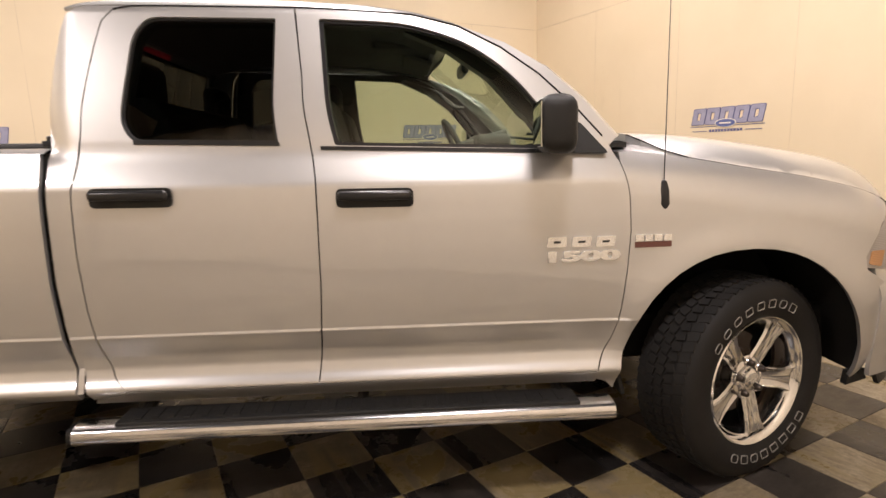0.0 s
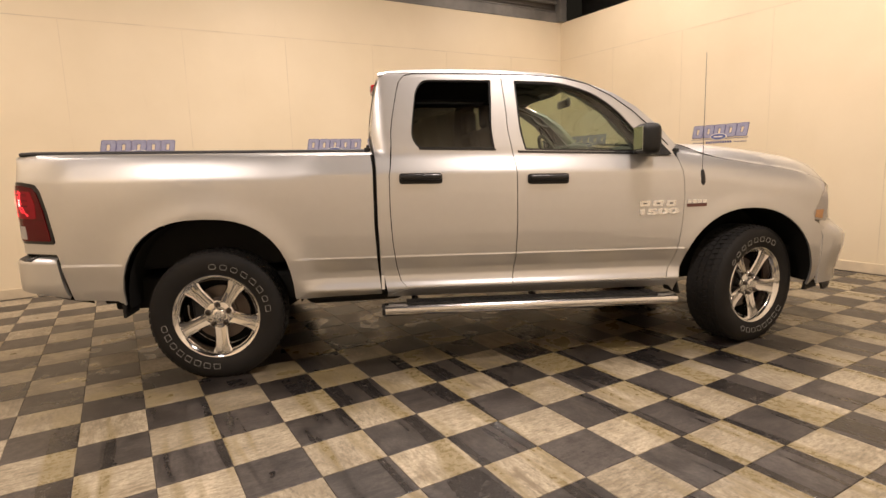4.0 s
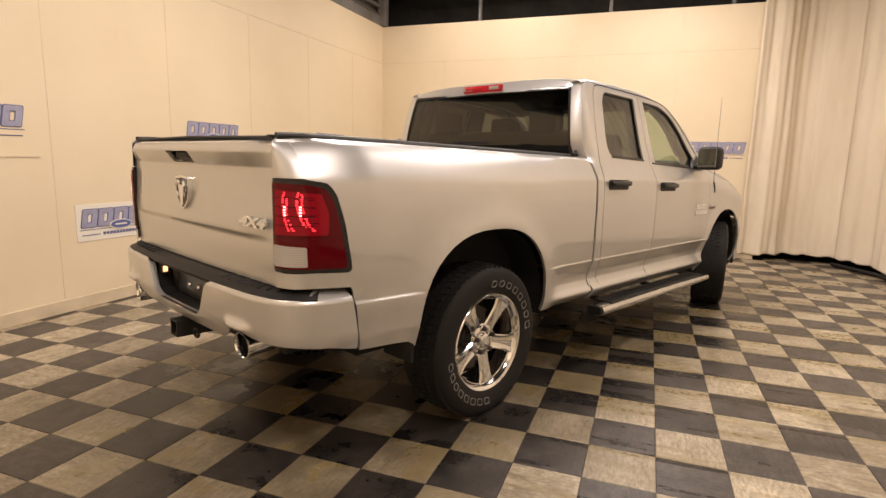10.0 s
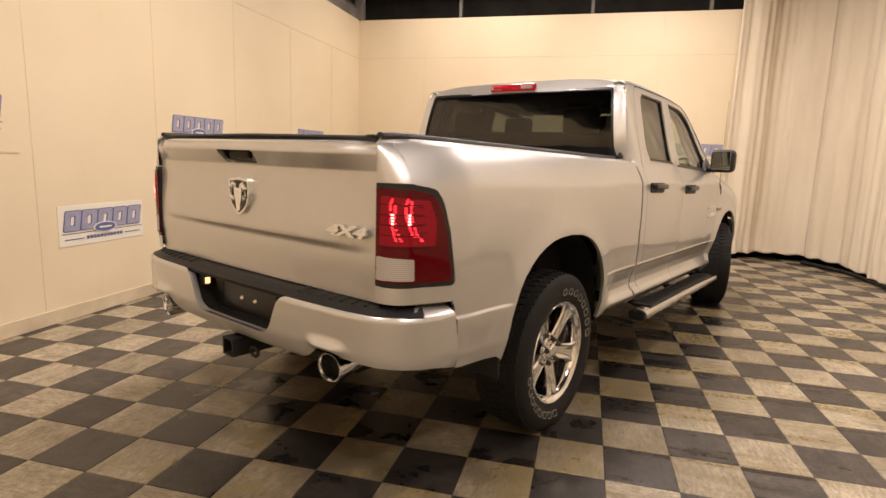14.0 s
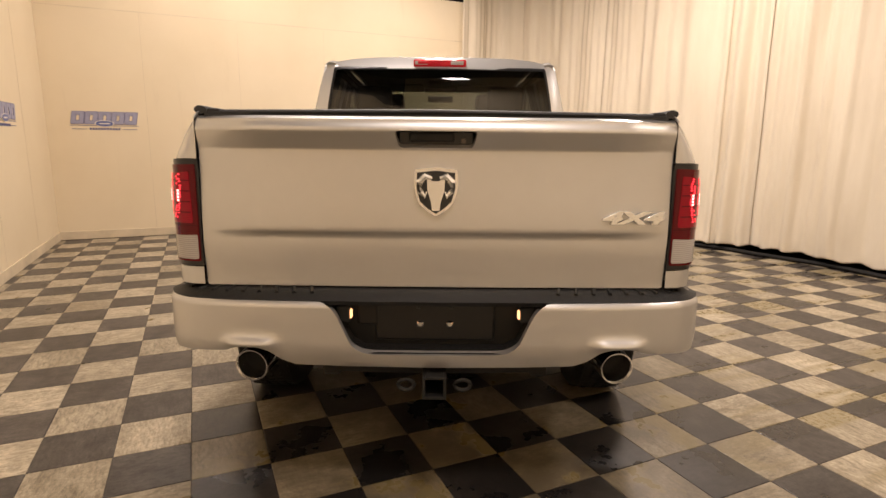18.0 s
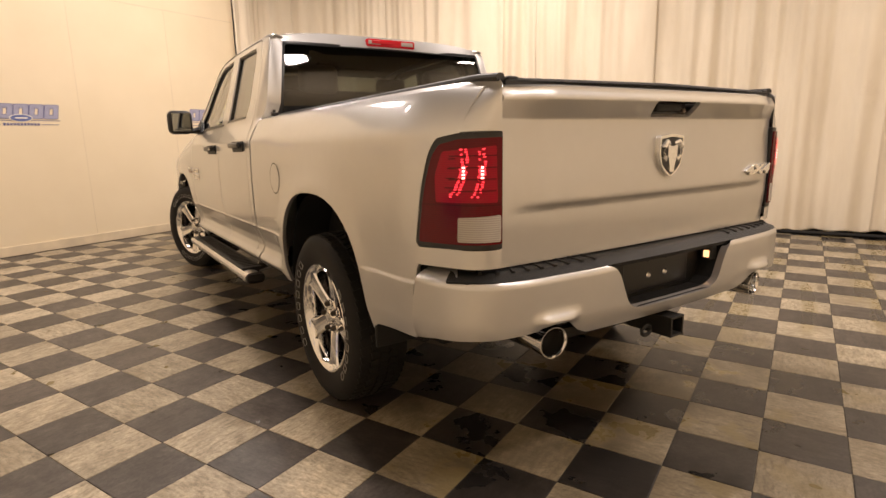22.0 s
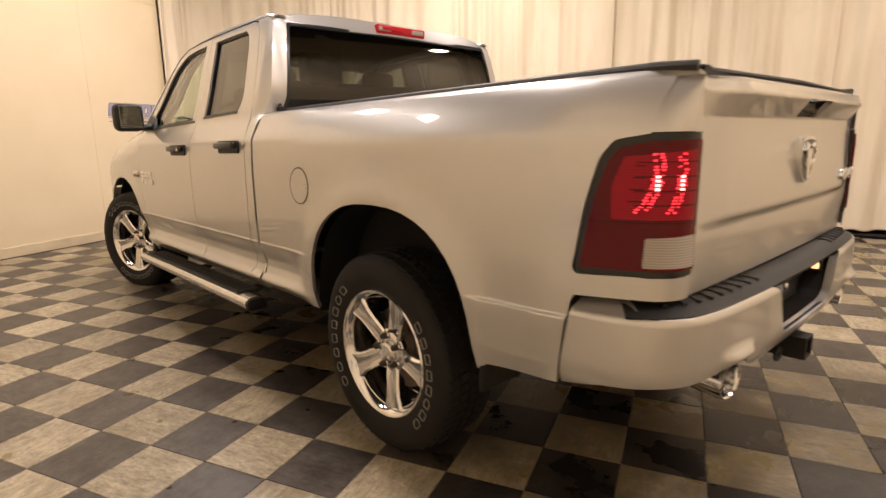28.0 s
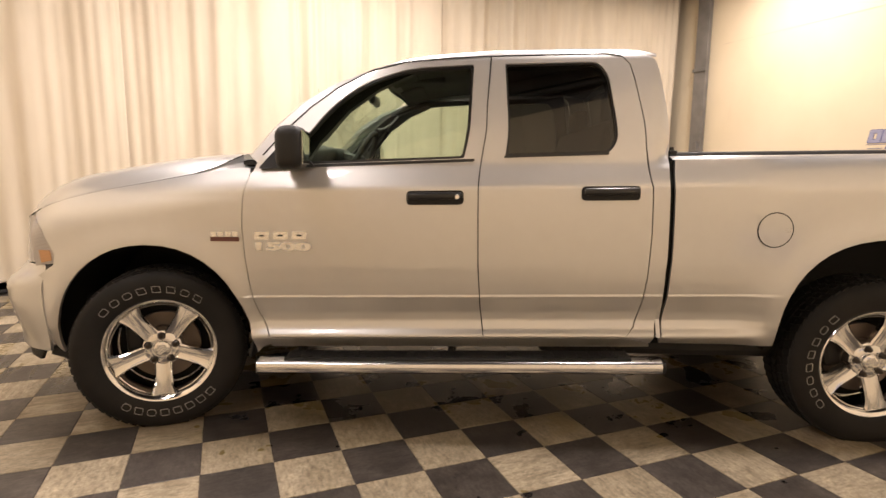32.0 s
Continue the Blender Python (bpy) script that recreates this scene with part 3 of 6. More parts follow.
for u, z, board in ((-0.59, 1.53, False), (1.80, 1.53, False), (4.2, 1.53, False), (0.57, 0.70, True)):
    wall_sign(ROOM @ pose(u, WALL_A - (0.006 if board else 0.001), z), board)
for v in (2.25, -0.07, -2.52):
    wall_sign(ROOM @ pose(WALL_B - 0.001, v, 1.53, 0, 0, -90))
wall_sign(ROOM @ pose(WALL_C + 0.001, -1.66, 1.68, 0, 0, 90))


# ---- curtain: hanging canvas widths along a bent rail ----
RAIL = [(5.80, -2.97), (5.92, -3.27), (6.12, -3.75), (5.85, -4.15), (5.3, -4.4), (4.6, -4.52), (3.8, -4.6), (3.0, -4.72), (2.3, -4.95), (1.6, -5.12), (0.8, -5.22), (0.0, -5.25), (-1.0, -5.25), (-2.0, -5.25), (-3.0, -5.22), (-3.95, -5.1)]


def rail_curve():
    pts = [Vector((*p, 0)) for p in RAIL]
    out = []
    for i in range(len(pts) - 1):
        p0, p1, p2, p3 = pts[max(0, i - 1)], pts[i], pts[i + 1], pts[min(len(pts) - 1, i + 2)]
        for k in range(20):
            t = k / 20
            out.append(0.5 * ((2 * p1) + (p2 - p0) * t + (2 * p0 - 5 * p1 + 4 * p2 - p3) * t * t + (3 * p1 - p0 - 3 * p2 + p3) * t ** 3))
    return out + [pts[-1]]


def fade_in(c, cols):
    """Laps the last strip of a width in front of the next one."""
    return max(0.0, 1 - (cols - c) / 5) - max(0.0, 1 - c / 5)


def curtains():
    line = rail_curve()
    run = [0.0]
    for a, b in zip(line, line[1:]):
        run.append(run[-1] + (b - a).length)
    total = run[-1]
    cuts = [0.0, 1.25, 2.95, 4.9, 5.35, 7.0, 9.5, total]
    xs, ys = np.array([p.x for p in line]), np.array([p.y for p in line])
    for n, (s0, s1) in enumerate(zip(cuts, cuts[1:])):
        rnd = random.Random(40 + n)
        bm = bmesh.new()
        cols = int((s1 - s0) / 0.022)
        zs = [0.0, 0.02, 0.1, 0.25, 0.5, 0.8, 1.1, 1.5, 1.9, 2.3, 2.8, 3.3, 3.8, 4.35]
        phase = [0.4, 1.1, 2.2, 3.7, 5.0]
        tight = 1.0 if n in (0, 3, 5) else 0.55
        rows = []
        for j, z in enumerate(zs):
            row = []
            for c in range(cols + 1):
                s = s0 + (s1 - s0 + 0.07) * c / cols
                x, y = np.interp(s, run, xs), np.interp(s, run, ys)
                x2, y2 = np.interp(s + 0.01, run, xs), np.interp(s + 0.01, run, ys)
                d = Vector((x2 - x, y2 - y, 0))
                d = d.normalized() if d.length > 1e-6 else Vector((-1, 0, 0))
                nrm = Vector((-d.y, d.x, 0))
                low = 1 - z / 4.35
                w = 0.034 * (tight + (0.8 - tight) * max(0.0, 1 - min(c, cols - c) / 12)) * math.sin(s * 27 + phase[0] + 0.35 * math.sin(z * 0.9 + phase[1])) * (0.55 + 0.45 * math.sin(s * 3.1 + phase[2]))
                w += 0.032 * math.sin(s * 10.5 + phase[3] + 0.5 * low) + 0.05 * low * math.sin(s * 3.3 + phase[4])
                w += 0.012 * math.sin(s * 52 + 2 * math.sin(s * 1.7) + 0.3 * z) * (0.5 + 0.5 * math.sin(s * 2.3 + 1)) + 0.024 * noise.noise(Vector((s * 5, z * 1.3, 7.1))) + 0.016 * max(0.0, low - 0.8) * 5 * noise.noise(Vector((s * 13, z * 9, 1.7))) + 0.035 * low * noise.noise(Vector((s * 1.7, z * 0.8, 3.3)))
                w += 0.045 * math.exp(-((s - 5.15) / 0.26) ** 4) * math.sin(s * 31)      # a gathered bunch
                hem = 0.075 + 0.03 * math.sin(s * 1.3) + 0.012 * math.sin(s * 21 + phase[0])
                edge = (0.022 if n == 3 else 0.010) * fade_in(c, cols)
                p = Vector((x, y, 0)) - nrm * (w + edge)
                row.append(bm.verts.new((p.x, p.y, hem + z * (4.35 - hem) / 4.35)))
            rows.append(row)
        for a, b in zip(rows, rows[1:]):
            for c in range(cols):
                bm.faces.new((a[c], a[c + 1], b[c + 1], b[c]))
        for f in bm.faces:
            f.smooth = True
        me = bpy.data.meshes.new("curtain")
        bm.to_mesh(me)
        bm.free()
        ob = finish("curtain", me, CANVAS, None)
        so = ob.modifiers.new("thick", "SOLIDIFY")
        so.thickness, so.offset = 0.004, 0
        ob.matrix_basis = ROOM
        tagged(ob, "cream canvas curtain width hanging in loose folds" if tight < 1 else "cream canvas curtain width gathered in tight folds", "curtain", "curtain widths round the hall")
    track = bmesh.new()
    tube([(p.x, p.y, 4.38) for p in line[::4]], 0.025, 8, track)
    room_part("curtain_rail", track, STEEL, label="grey steel curtain rail under the roof")
    pole = room_part("wall_end_strip", box(0.02, 0.018, WALL_TOP, (WALL_B - 0.004, -3.03, WALL_TOP / 2), 0.004), DARK, label="black edge strip where the wall ends")
    hose = bmesh.new()
    tube([(p.x, p.y + 0.02 + 0.03 * math.sin(i * 0.7), 0.03) for i, p in enumerate(line[60:-6:4])], 0.024, 8, hose)
    ho = room_part("floor_hose", hose, RUBBER, label="black rubber hose lying under the curtain hem", kind="", smooth=True)
    tagged(ho, category="hose")


curtains()
pil = room_part("steel_pillar", box(0.10, 0.16, CEILING - 0.02, (WALL_C + 0.055, -4.66, CEILING / 2 - 0.01), 0.008), STEEL, label="grey painted steel pillar between curtain and wall")
part("flange", box(0.014, 0.24, CEILING - 0.04, (WALL_C + 0.112, -4.66, CEILING / 2), 0.003), STEEL, pil)
part("switch_box", box(0.06, 0.09, 0.16, (WALL_C + 0.145, -4.62, 1.72), 0.008), STEEL, pil)
part("bracket", box(0.03, 0.26, 0.05, (WALL_C + 0.13, -4.66, 2.95), 0.004), STEEL, pil)


# ---- lamps ----
def lamps():
    for u, v, share in LAMPS:
        bm = box(0.72, 0.54, 0.09, (0, 0, 0.06), 0.012)
        root = part("ceiling_lamp", bm, HOUSING, None)
        tagged(root, "white rectangular hall lamp hanging under the dark roof", "lamp", "hall lamps under the roof")
        part("diffuser", box(0.64, 0.46, 0.02, (0, 0, 0.008), 0.004), HOUSING, root)
        for sx in (-0.3, 0.3):
            part("hanger", tube([(sx, 0, 0.1), (sx, 0, CEILING - LAMP_Z)], 0.006, 6), STEEL, root)
        root.matrix_basis = ROOM @ pose(u, v, LAMP_Z)
        data = bpy.data.lights.new("hall_light", "AREA")
        data.shape, data.size, data.size_y = "RECTANGLE", 0.60, 0.42
        data.energy, data.color = LAMP_WATTS * share, (1.0, 0.845, 0.76)
        lo = new("hall_light", data)
        lo.matrix_basis = ROOM @ pose(u, v, LAMP_Z - 0.012)


lamps()


# ---- the pickup truck: x ahead, y to its left, z up; the rear axle at x = 0 ----
WHEELBASE, HUB_Z, TYRE_R, TRACK = 3.569, 0.398, 0.413, 0.866
truck = new("pickup_truck")
tagged(truck, "silver four-door pickup truck with chrome wheels and black bed cover", "pickup truck")

# half-width of the body by height
SIDE = smooth_table([(0.38, 0.915), (0.44, 0.945), (0.485, 0.990), (0.50, 1.000), (0.512, 0.995), (0.540, 0.974), (0.575, 0.962), (0.62, 0.964), (0.69, 0.988), (0.713, 1.001), (0.78, 1.0065), (0.85, 1.010), (1.0, 1.011), (1.10, 1.0095), (1.18, 1.0055), (1.228, 1.0015), (1.244, 0.9965), (1.29, 0.9745), (1.335, 0.953), (1.38, 0.935), (1.45, 0.90)], 0.005, 0.38, 1.45, 900)
CREASE = (0.49, 0.50, 0.51, 0.518, 0.53, 0.545, 0.556, 0.57, 0.69, 0.700, 0.7035, 0.707, 0.7105, 0.714, 0.718, 0.722, 1.222, 1.230, 1.238, 1.246)
PLAIN = smooth_table([(0.38, 0.93), (0.45, 0.965), (0.55, 0.993), (0.7, 1.005), (0.85, 1.010), (1.0, 1.011), (1.10, 1.0095), (1.17, 1.005), (1.21, 1.0005), (1.235, 0.992), (1.29, 0.968), (1.335, 0.944), (1.36, 0.922), (1.45, 0.84)], 0.010, 0.38, 1.45)
BELT = 1.345
SET_BACK = 0.042


def fade(x, a, b):
    t = min(1.0, max(0.0, (x - a) / (b - a)))
    return t * t * (3 - 2 * t)


def arch_lip(x, z, cx, top):
    """The swelling of the sheet round a wheel opening."""
    r = math.hypot((x - cx) / 0.53, (z - 0.42) / (top - 0.42))
    return 0.017 * math.exp(-((r - 1.02) / 0.16) ** 2)


def ledge(x, z):
    """The lower doors and bed stand out in a thin ledge under the crease."""
    on = fade(x, 0.50, 0.55) * fade(x, 3.10, 3.07) + fade(x, -0.50, -0.55)
    return 0.0085 * on * (1 - fade(z, 0.7025, 0.7145)) * fade(z, 0.56, 0.69)


def body_y(x, z):
    return bare_y(x, z) + ledge(x, z)


def bare_y(x, z):
    if x < 1.05:            # load bed
        mixf = fade(x, 0.45, 0.72)
        y = mixf * SIDE(z) + (1 - mixf) * PLAIN(z)
        y += arch_lip(x, z, 0.0, 0.975)
        y -= 0.021 * fade(x, -0.25, -0.85)
        t = max(0.0, (-0.78 - x) / 0.30)
        return y - 0.076 * min(t, 1.3) ** 1.5 - 0.02 * fade(x, -0.80, -1.12) * max(0.0, (z - 1.12) / 0.23) ** 2
    if x > 2.95:            # front wing
        mixf = fade(x, 3.25, 2.95)
        low = mixf * SIDE(min(z, 1.2)) + (1 - mixf) * PLAIN(min(z, 1.2))
        y = low + arch_lip(x, z, WHEELBASE, 0.965) * fade(x, 2.98, 3.1)
        top = wing_top(x)
        y -= 0.075 * max(0.0, (z - (top - 0.17)) / 0.17) ** 2.0 * fade(x, 2.95, 3.15) + (1 - fade(x, 2.95, 3.15)) * max(0.0, SIDE(1.2) - SIDE(z)) * (z > 1.2)
        t = max(0.0, (x - 3.95) / 0.5)
        return y - 0.30 * t ** 2.2
    return SIDE(z)


wing_top = smooth_table([(2.9, 1.350), (3.1, 1.342), (3.3, 1.319), (3.45, 1.294), (3.6, 1.268), (3.8, 1.238), (4.0, 1.196), (4.15, 1.152), (4.25, 1.115), (4.45, 1.05)], 0.03, 2.9, 4.5)


def glass_y(x, z):
    """The leaning plane of doors and glass above the belt."""
    y = 0.950 - 0.262 * (z - BELT) - 0.05 * max(0.0, z - 1.6) ** 2
    t = max(0.0, (z - 1.845) / 0.09)
    y -= 0.075 * min(t, 1.2) ** 2
    s = max(0.0, (1.16 - x) / 0.13)
    y -= 0.055 * min(s, 1.3) ** 2.2
    f = max(0.0, (x - 2.3) / 0.8)
    return y - 0.07 * f ** 1.6 * max(0.0, (z - BELT)) / 0.4


def side_y(x, z):
    """Doors: body below the belt, leaning glasshouse above."""
    if z <= BELT - 0.03:
        return body_y(x, z)
    k = fade(z, BELT - 0.03, BELT + 0.05)
    return (1 - k) * body_y(x, min(z, 1.44)) + k * min(glass_y(x, z), body_y(x, min(z, 1.44)) + 0.05)


def back(x, z):
    """The glasshouse leans back a little over the doors."""
    return x - SET_BACK * fade(z, 1.22, 1.55)


def on_side(s, fn=side_y, inset=0.0):
    return lambda x, z: (back(x, z), s * (fn(x, z) - inset), z)


def arch(cx, top, half, base, n=22, square=0.8):
    """A wheel opening from its rear foot to its front foot."""
    out = []
    for k in range(n + 1):
        t = math.pi * k / n
        c, sn = math.cos(t), math.sin(t)
        out.append((cx - half * math.copysign(abs(c) ** square, c), base + (top - base) * abs(sn) ** (square + 0.02)))
    return out


FRONT_EDGE = [(2.962, 0.50), (3.018, 0.62), (3.046, 0.75), (3.066, 0.90), (3.076, 1.05), (3.071, 1.18), (3.052, 1.30), (3.028, 1.372)]
REAR_EDGE = [(1.205, 0.50), (1.165, 0.545), (1.142, 0.63), (1.122, 0.80), (1.114, 1.0), (1.118, 1.22), (1.146, 1.345)]
SPLIT = [(1.896, 0.50), (1.916, 0.66), (1.929, 0.86), (1.933, 1.10), (1.934, 1.30), (1.938, 1.42), (1.936, 1.62), (1.918, 1.845)]
A_LINE = [(3.028, 1.372), (2.94, 1.505), (2.81, 1.632), (2.67, 1.730), (2.51, 1.807), (2.34, 1.846), (2.12, 1.862), (1.918, 1.866)]
G = 0.0026


def body_side(s):
    """Door skins, wing, cab corner, sill and bed side of one side."""
    word = "left" if s > 0 else "right"
    fmap = on_side(s)
    # front door
    outline = [(1.896 + G, 0.50), *[(x - G, z) for x, z in FRONT_EDGE], *A_LINE[1:-1], (1.921, 1.866), *[(x + G, z) for x, z in SPLIT[::-1]][1:-1]]
    win = rounded([(2.022, 1.372), (2.90, 1.350), (2.872, 1.42), (2.715, 1.625), (2.55, 1.746), (2.32, 1.816), (2.002, 1.828)], [0.012, 0.01, 0.05, 0.12, 0.1, 0.1, 0.012], 5)
    door = skin("front_door", outline, fmap, PAINT, truck, holes=[win], du=0.07, dw=0.022, extra=CREASE)
    tagged(door, "silver front door, closed")
    skin("window_seal", [(x, z) for x, z in win], on_side(s, side_y, 0.010), GLOSSBLACK, door, holes=[[(2.418 + (x - 2.418) * 0.965, 1.58 + (z - 1.58) * 0.945) for x, z in win]], du=0.2, dw=0.1, flange=0.008)
    skin("door_glass", [(2.418 + (x - 2.418) * 0.99, 1.58 + (z - 1.58) * 0.985) for x, z in win], on_side(s, side_y, 0.020), GLASS, door, du=0.15, dw=0.08, flange=0)
    # rear door
    outline = [(1.205, 0.50), (1.896 - G, 0.50), *[(x - G, z) for x, z in SPLIT[1:-1]], (1.914, 1.866), (1.45, 1.868), (1.34, 1.866), (1.285, 1.852), (1.250, 1.815), (1.229, 1.74), (1.200, 1.6), (1.168, 1.42), *[(x, z) for x, z in REAR_EDGE[::-1][1:-1]]]
    rwin = rounded([(1.330, 1.388), (1.826, 1.381), (1.850, 1.828), (1.400, 1.830), (1.350, 1.765), (1.302, 1.45)], [0.04, 0.010, 0.012, 0.07, 0.07, 0.05], 5)
    rdoor = skin("rear_door", outline, fmap, PAINT, truck, holes=[rwin], du=0.07, dw=0.022, extra=CREASE)
    tagged(rdoor, "silver rear door, closed")
    skin("window_seal", rwin, on_side(s, side_y, 0.010), GLOSSBLACK, rdoor, holes=[[(1.565 + (x - 1.565) * 0.965, 1.615 + (z - 1.615) * 0.955) for x, z in rwin]], du=0.2, dw=0.1, flange=0.008)
    skin("door_glass", [(1.565 + (x - 1.565) * 0.99, 1.615 + (z - 1.615) * 0.985) for x, z in rwin], on_side(s, side_y, 0.020), PRIVACY, rdoor, "dark tinted glass", du=0.15, dw=0.08, flange=0)
    # black belt strip
    for d, x0, x1, z0, z1 in ((door, 1.97, 3.0, 1.371, 1.348), (rdoor, 1.335, 1.830, 1.395, 1.386)):
        n = 14
        strip = [(x0 + (x1 - x0) * k / n, (z0 + (z1 - z0) * k / n) - 0.014) for k in range(n + 1)]
        strip += [(x, z + 0.013) for x, z in strip[::-1]]
        skin("belt_strip", strip, on_side(s, side_y, -0.004), GLOSSBLACK, d, flange=0.008, du=0.2, dw=0.5)
    # cab corner behind the rear door
    outline = [(1.075, 0.46), (1.208, 0.495), *[(x - 2 * G, z) for x, z in REAR_EDGE[1:]], (1.163, 1.42), (1.195, 1.6), (1.224, 1.74), (1.245, 1.816), (1.281, 1.856), (1.335, 1.869), (1.20, 1.869), (1.155, 1.860), (1.125, 1.835), (1.108, 1.79), (1.080, 1.65), (1.05, 1.45), (1.036, 1.2), (1.032, 0.9), (1.045, 0.65)]
    skin("cab_corner", outline, fmap, PAINT, truck, du=0.025, dw=0.03, extra=CREASE)
    # sill under the doors
    skin("sill", [(1.07, 0.435), (2.97, 0.435), (2.985, 0.494), (1.22, 0.494), (1.08, 0.455)], on_side(s), PAINT, truck, du=0.3, dw=0.015)
    # front wing, open at the wheel and the lamp
    ar = arch(3.556, 0.972, 0.510, 0.40, square=0.92)
    wing = [(2.965, 0.50), (2.953, 0.455), (3.015, 0.435), *[p for p in ar if p[0] > 3.03 or p[1] > 0.5], (4.085, 0.42), (4.16, 0.60), (4.17, 0.80), (4.036, 0.872), (4.026, 0.925), (4.095, 1.045), (4.17, 1.10), (4.21, 1.125)]
    wing += [(x, wing_top(x)) for x in np.arange(4.15, 3.08, -0.08)] + [(3.06, 1.338)] + [(x + 0.4 * G, z) for x, z in FRONT_EDGE[::-1][1:-1]]
    w = skin("front_wing", wing, on_side(s, body_y), PAINT, truck, du=0.045, dw=0.022, extra=CREASE)
    # load bed side, open at the wheel and the tail lamp
    ar = arch(-0.02, 0.975, 0.51, 0.45)
    bed = [(0.66, 0.452), (1.035, 0.462), (1.018, 0.66), (1.008, 0.9), (1.012, 1.2), (1.018, 1.352), (0.0, 1.352), (-0.9, 1.352), (-1.06, 1.351), (-1.06, 1.213), *rounded([(-1.02, 1.210), (-0.975, 1.192), (-0.945, 1.155), (-0.914, 1.03), (-0.886, 0.855), (-0.898, 0.838), (-1.02, 0.842)], [0.03, 0.03, 0.03, 0.02, 0.02, 0.02, 0.01], 4), (-1.06, 0.842), (-1.06, 0.781), (-0.893, 0.777), (-0.884, 0.760), (-0.834, 0.490), (-0.575, 0.480), *ar]
    side = skin("bed_side", bed, on_side(s, body_y), PAINT, truck, holes=[], du=0.045, dw=0.022, extra=CREASE)
    tagged(side, "silver load bed side")
    # folded top of the bed side, and the bed rail cap
    skin("bed_rail", [(-1.06, 0.0), (1.015, 0.0), (1.015, 1.0), (-1.06, 1.0)], lambda x, w: (x, s * (body_y(x, 1.352) * (1 - w) + 0.785 * w), 1.352 + 0.020 * math.sin(math.pi * 0.5 * min(1, w * 2.2)) - 0.0), PAINT, side, du=0.1, dw=0.08, flange=0)
    cap = tube([(-1.112, s * 0.79, 1.374), (-1.02, s * 0.808, 1.378), (1.0, s * 0.815, 1.378)], 0.020, 10, squash=0.7)
    part("rail_cap", cap, VINYL, side, "black tonneau side rail", smooth=True, rake=True)
    # dark inner sheets added so that the door and bed gaps read dark
    skin("inner_panel", [(1.04, 0.47), (3.0, 0.47), (3.09, 0.9), (3.02, 1.33), (1.05, 1.34)], on_side(s, side_y, 0.035), LINER, truck, du=0.2, dw=0.06, flange=0)
    skin("bed_gap_trim", [(0.95, 0.47), (1.10, 0.47), (1.06, 0.9), (1.06, 1.35), (0.95, 1.35)], on_side(s, lambda x, z: SIDE(z), 0.03), LINER, truck, du=0.1, dw=0.06, flange=0)
    # pillars inside
    skin("inner_frame", [(1.20, 1.35), (3.0, 1.33), (2.92, 1.50), (2.66, 1.72), (2.34, 1.845), (1.30, 1.87)], on_side(s, side_y, 0.05), CABIN, truck, holes=[[(2.43 + (x - 2.43) * 0.97, 1.58 + (z - 1.58) * 0.95) for x, z in win], [(1.565 + (x - 1.565) * 0.96, 1.615 + (z - 1.615) * 0.94) for x, z in rwin]], du=0.2, dw=0.08, flange=0.03)
    # door handles
    for d, cx, cz in ((door, 2.138, 1.187), (rdoor, 1.312, 1.200)):
        y = side_y(cx, cz)
        back = prism(rounded([(cx - 0.136, cz - 0.033), (cx + 0.136, cz - 0.033), (cx + 0.136, cz + 0.034), (cx - 0.136, cz + 0.034)], 0.022, 6), s * (y - 0.006), s * (y + 0.009))
        h = part("door_handle", back, PLASTIC, d, "black pull handle", rake=True)
        part("grip", box(0.258, 0.026, 0.034, (cx, s * (y + 0.028), cz + 0.010), 0.0125, 4), GLOSSBLACK, h, rake=True, smooth=True)
        if cx > 2 and s > 0:
            ring = lathe([(0.0, 0.004), (0.010, 0.004), (0.012, 0.0), (0.012, -0.01)], 16)
            part("key_lock", ring, BRUSHED, h, rake=False, m=Matrix.Translation((cx - 0.105, s * (y + 0.041), raked(cx, cz + 0.008))))
    return door, rdoor, w, side


LEFT = body_side(1)
RIGHT = body_side(-1)


# roof, windscreen, rear glass, hood
ROOF = smooth_table([(0.98, 1.852), (1.02, 1.868), (1.06, 1.884), (1.10, 1.900), (1.16, 1.916), (1.25, 1.930), (1.5, 1.942), (1.9, 1.940), (2.2, 1.920), (2.4, 1.890), (2.52, 1.855), (2.6, 1.825)], 0.025, 0.98, 2.6)


def roof_z(x, y):
    zc = ROOF(x)
    half = 0.80 - 0.09 * fade(x, 2.1, 2.6) - 0.03 * fade(x, 1.25, 1.05)
    t = min(1.0, abs(y) / half)
    return zc - 0.012 * t ** 2 - 0.045 * t ** 6


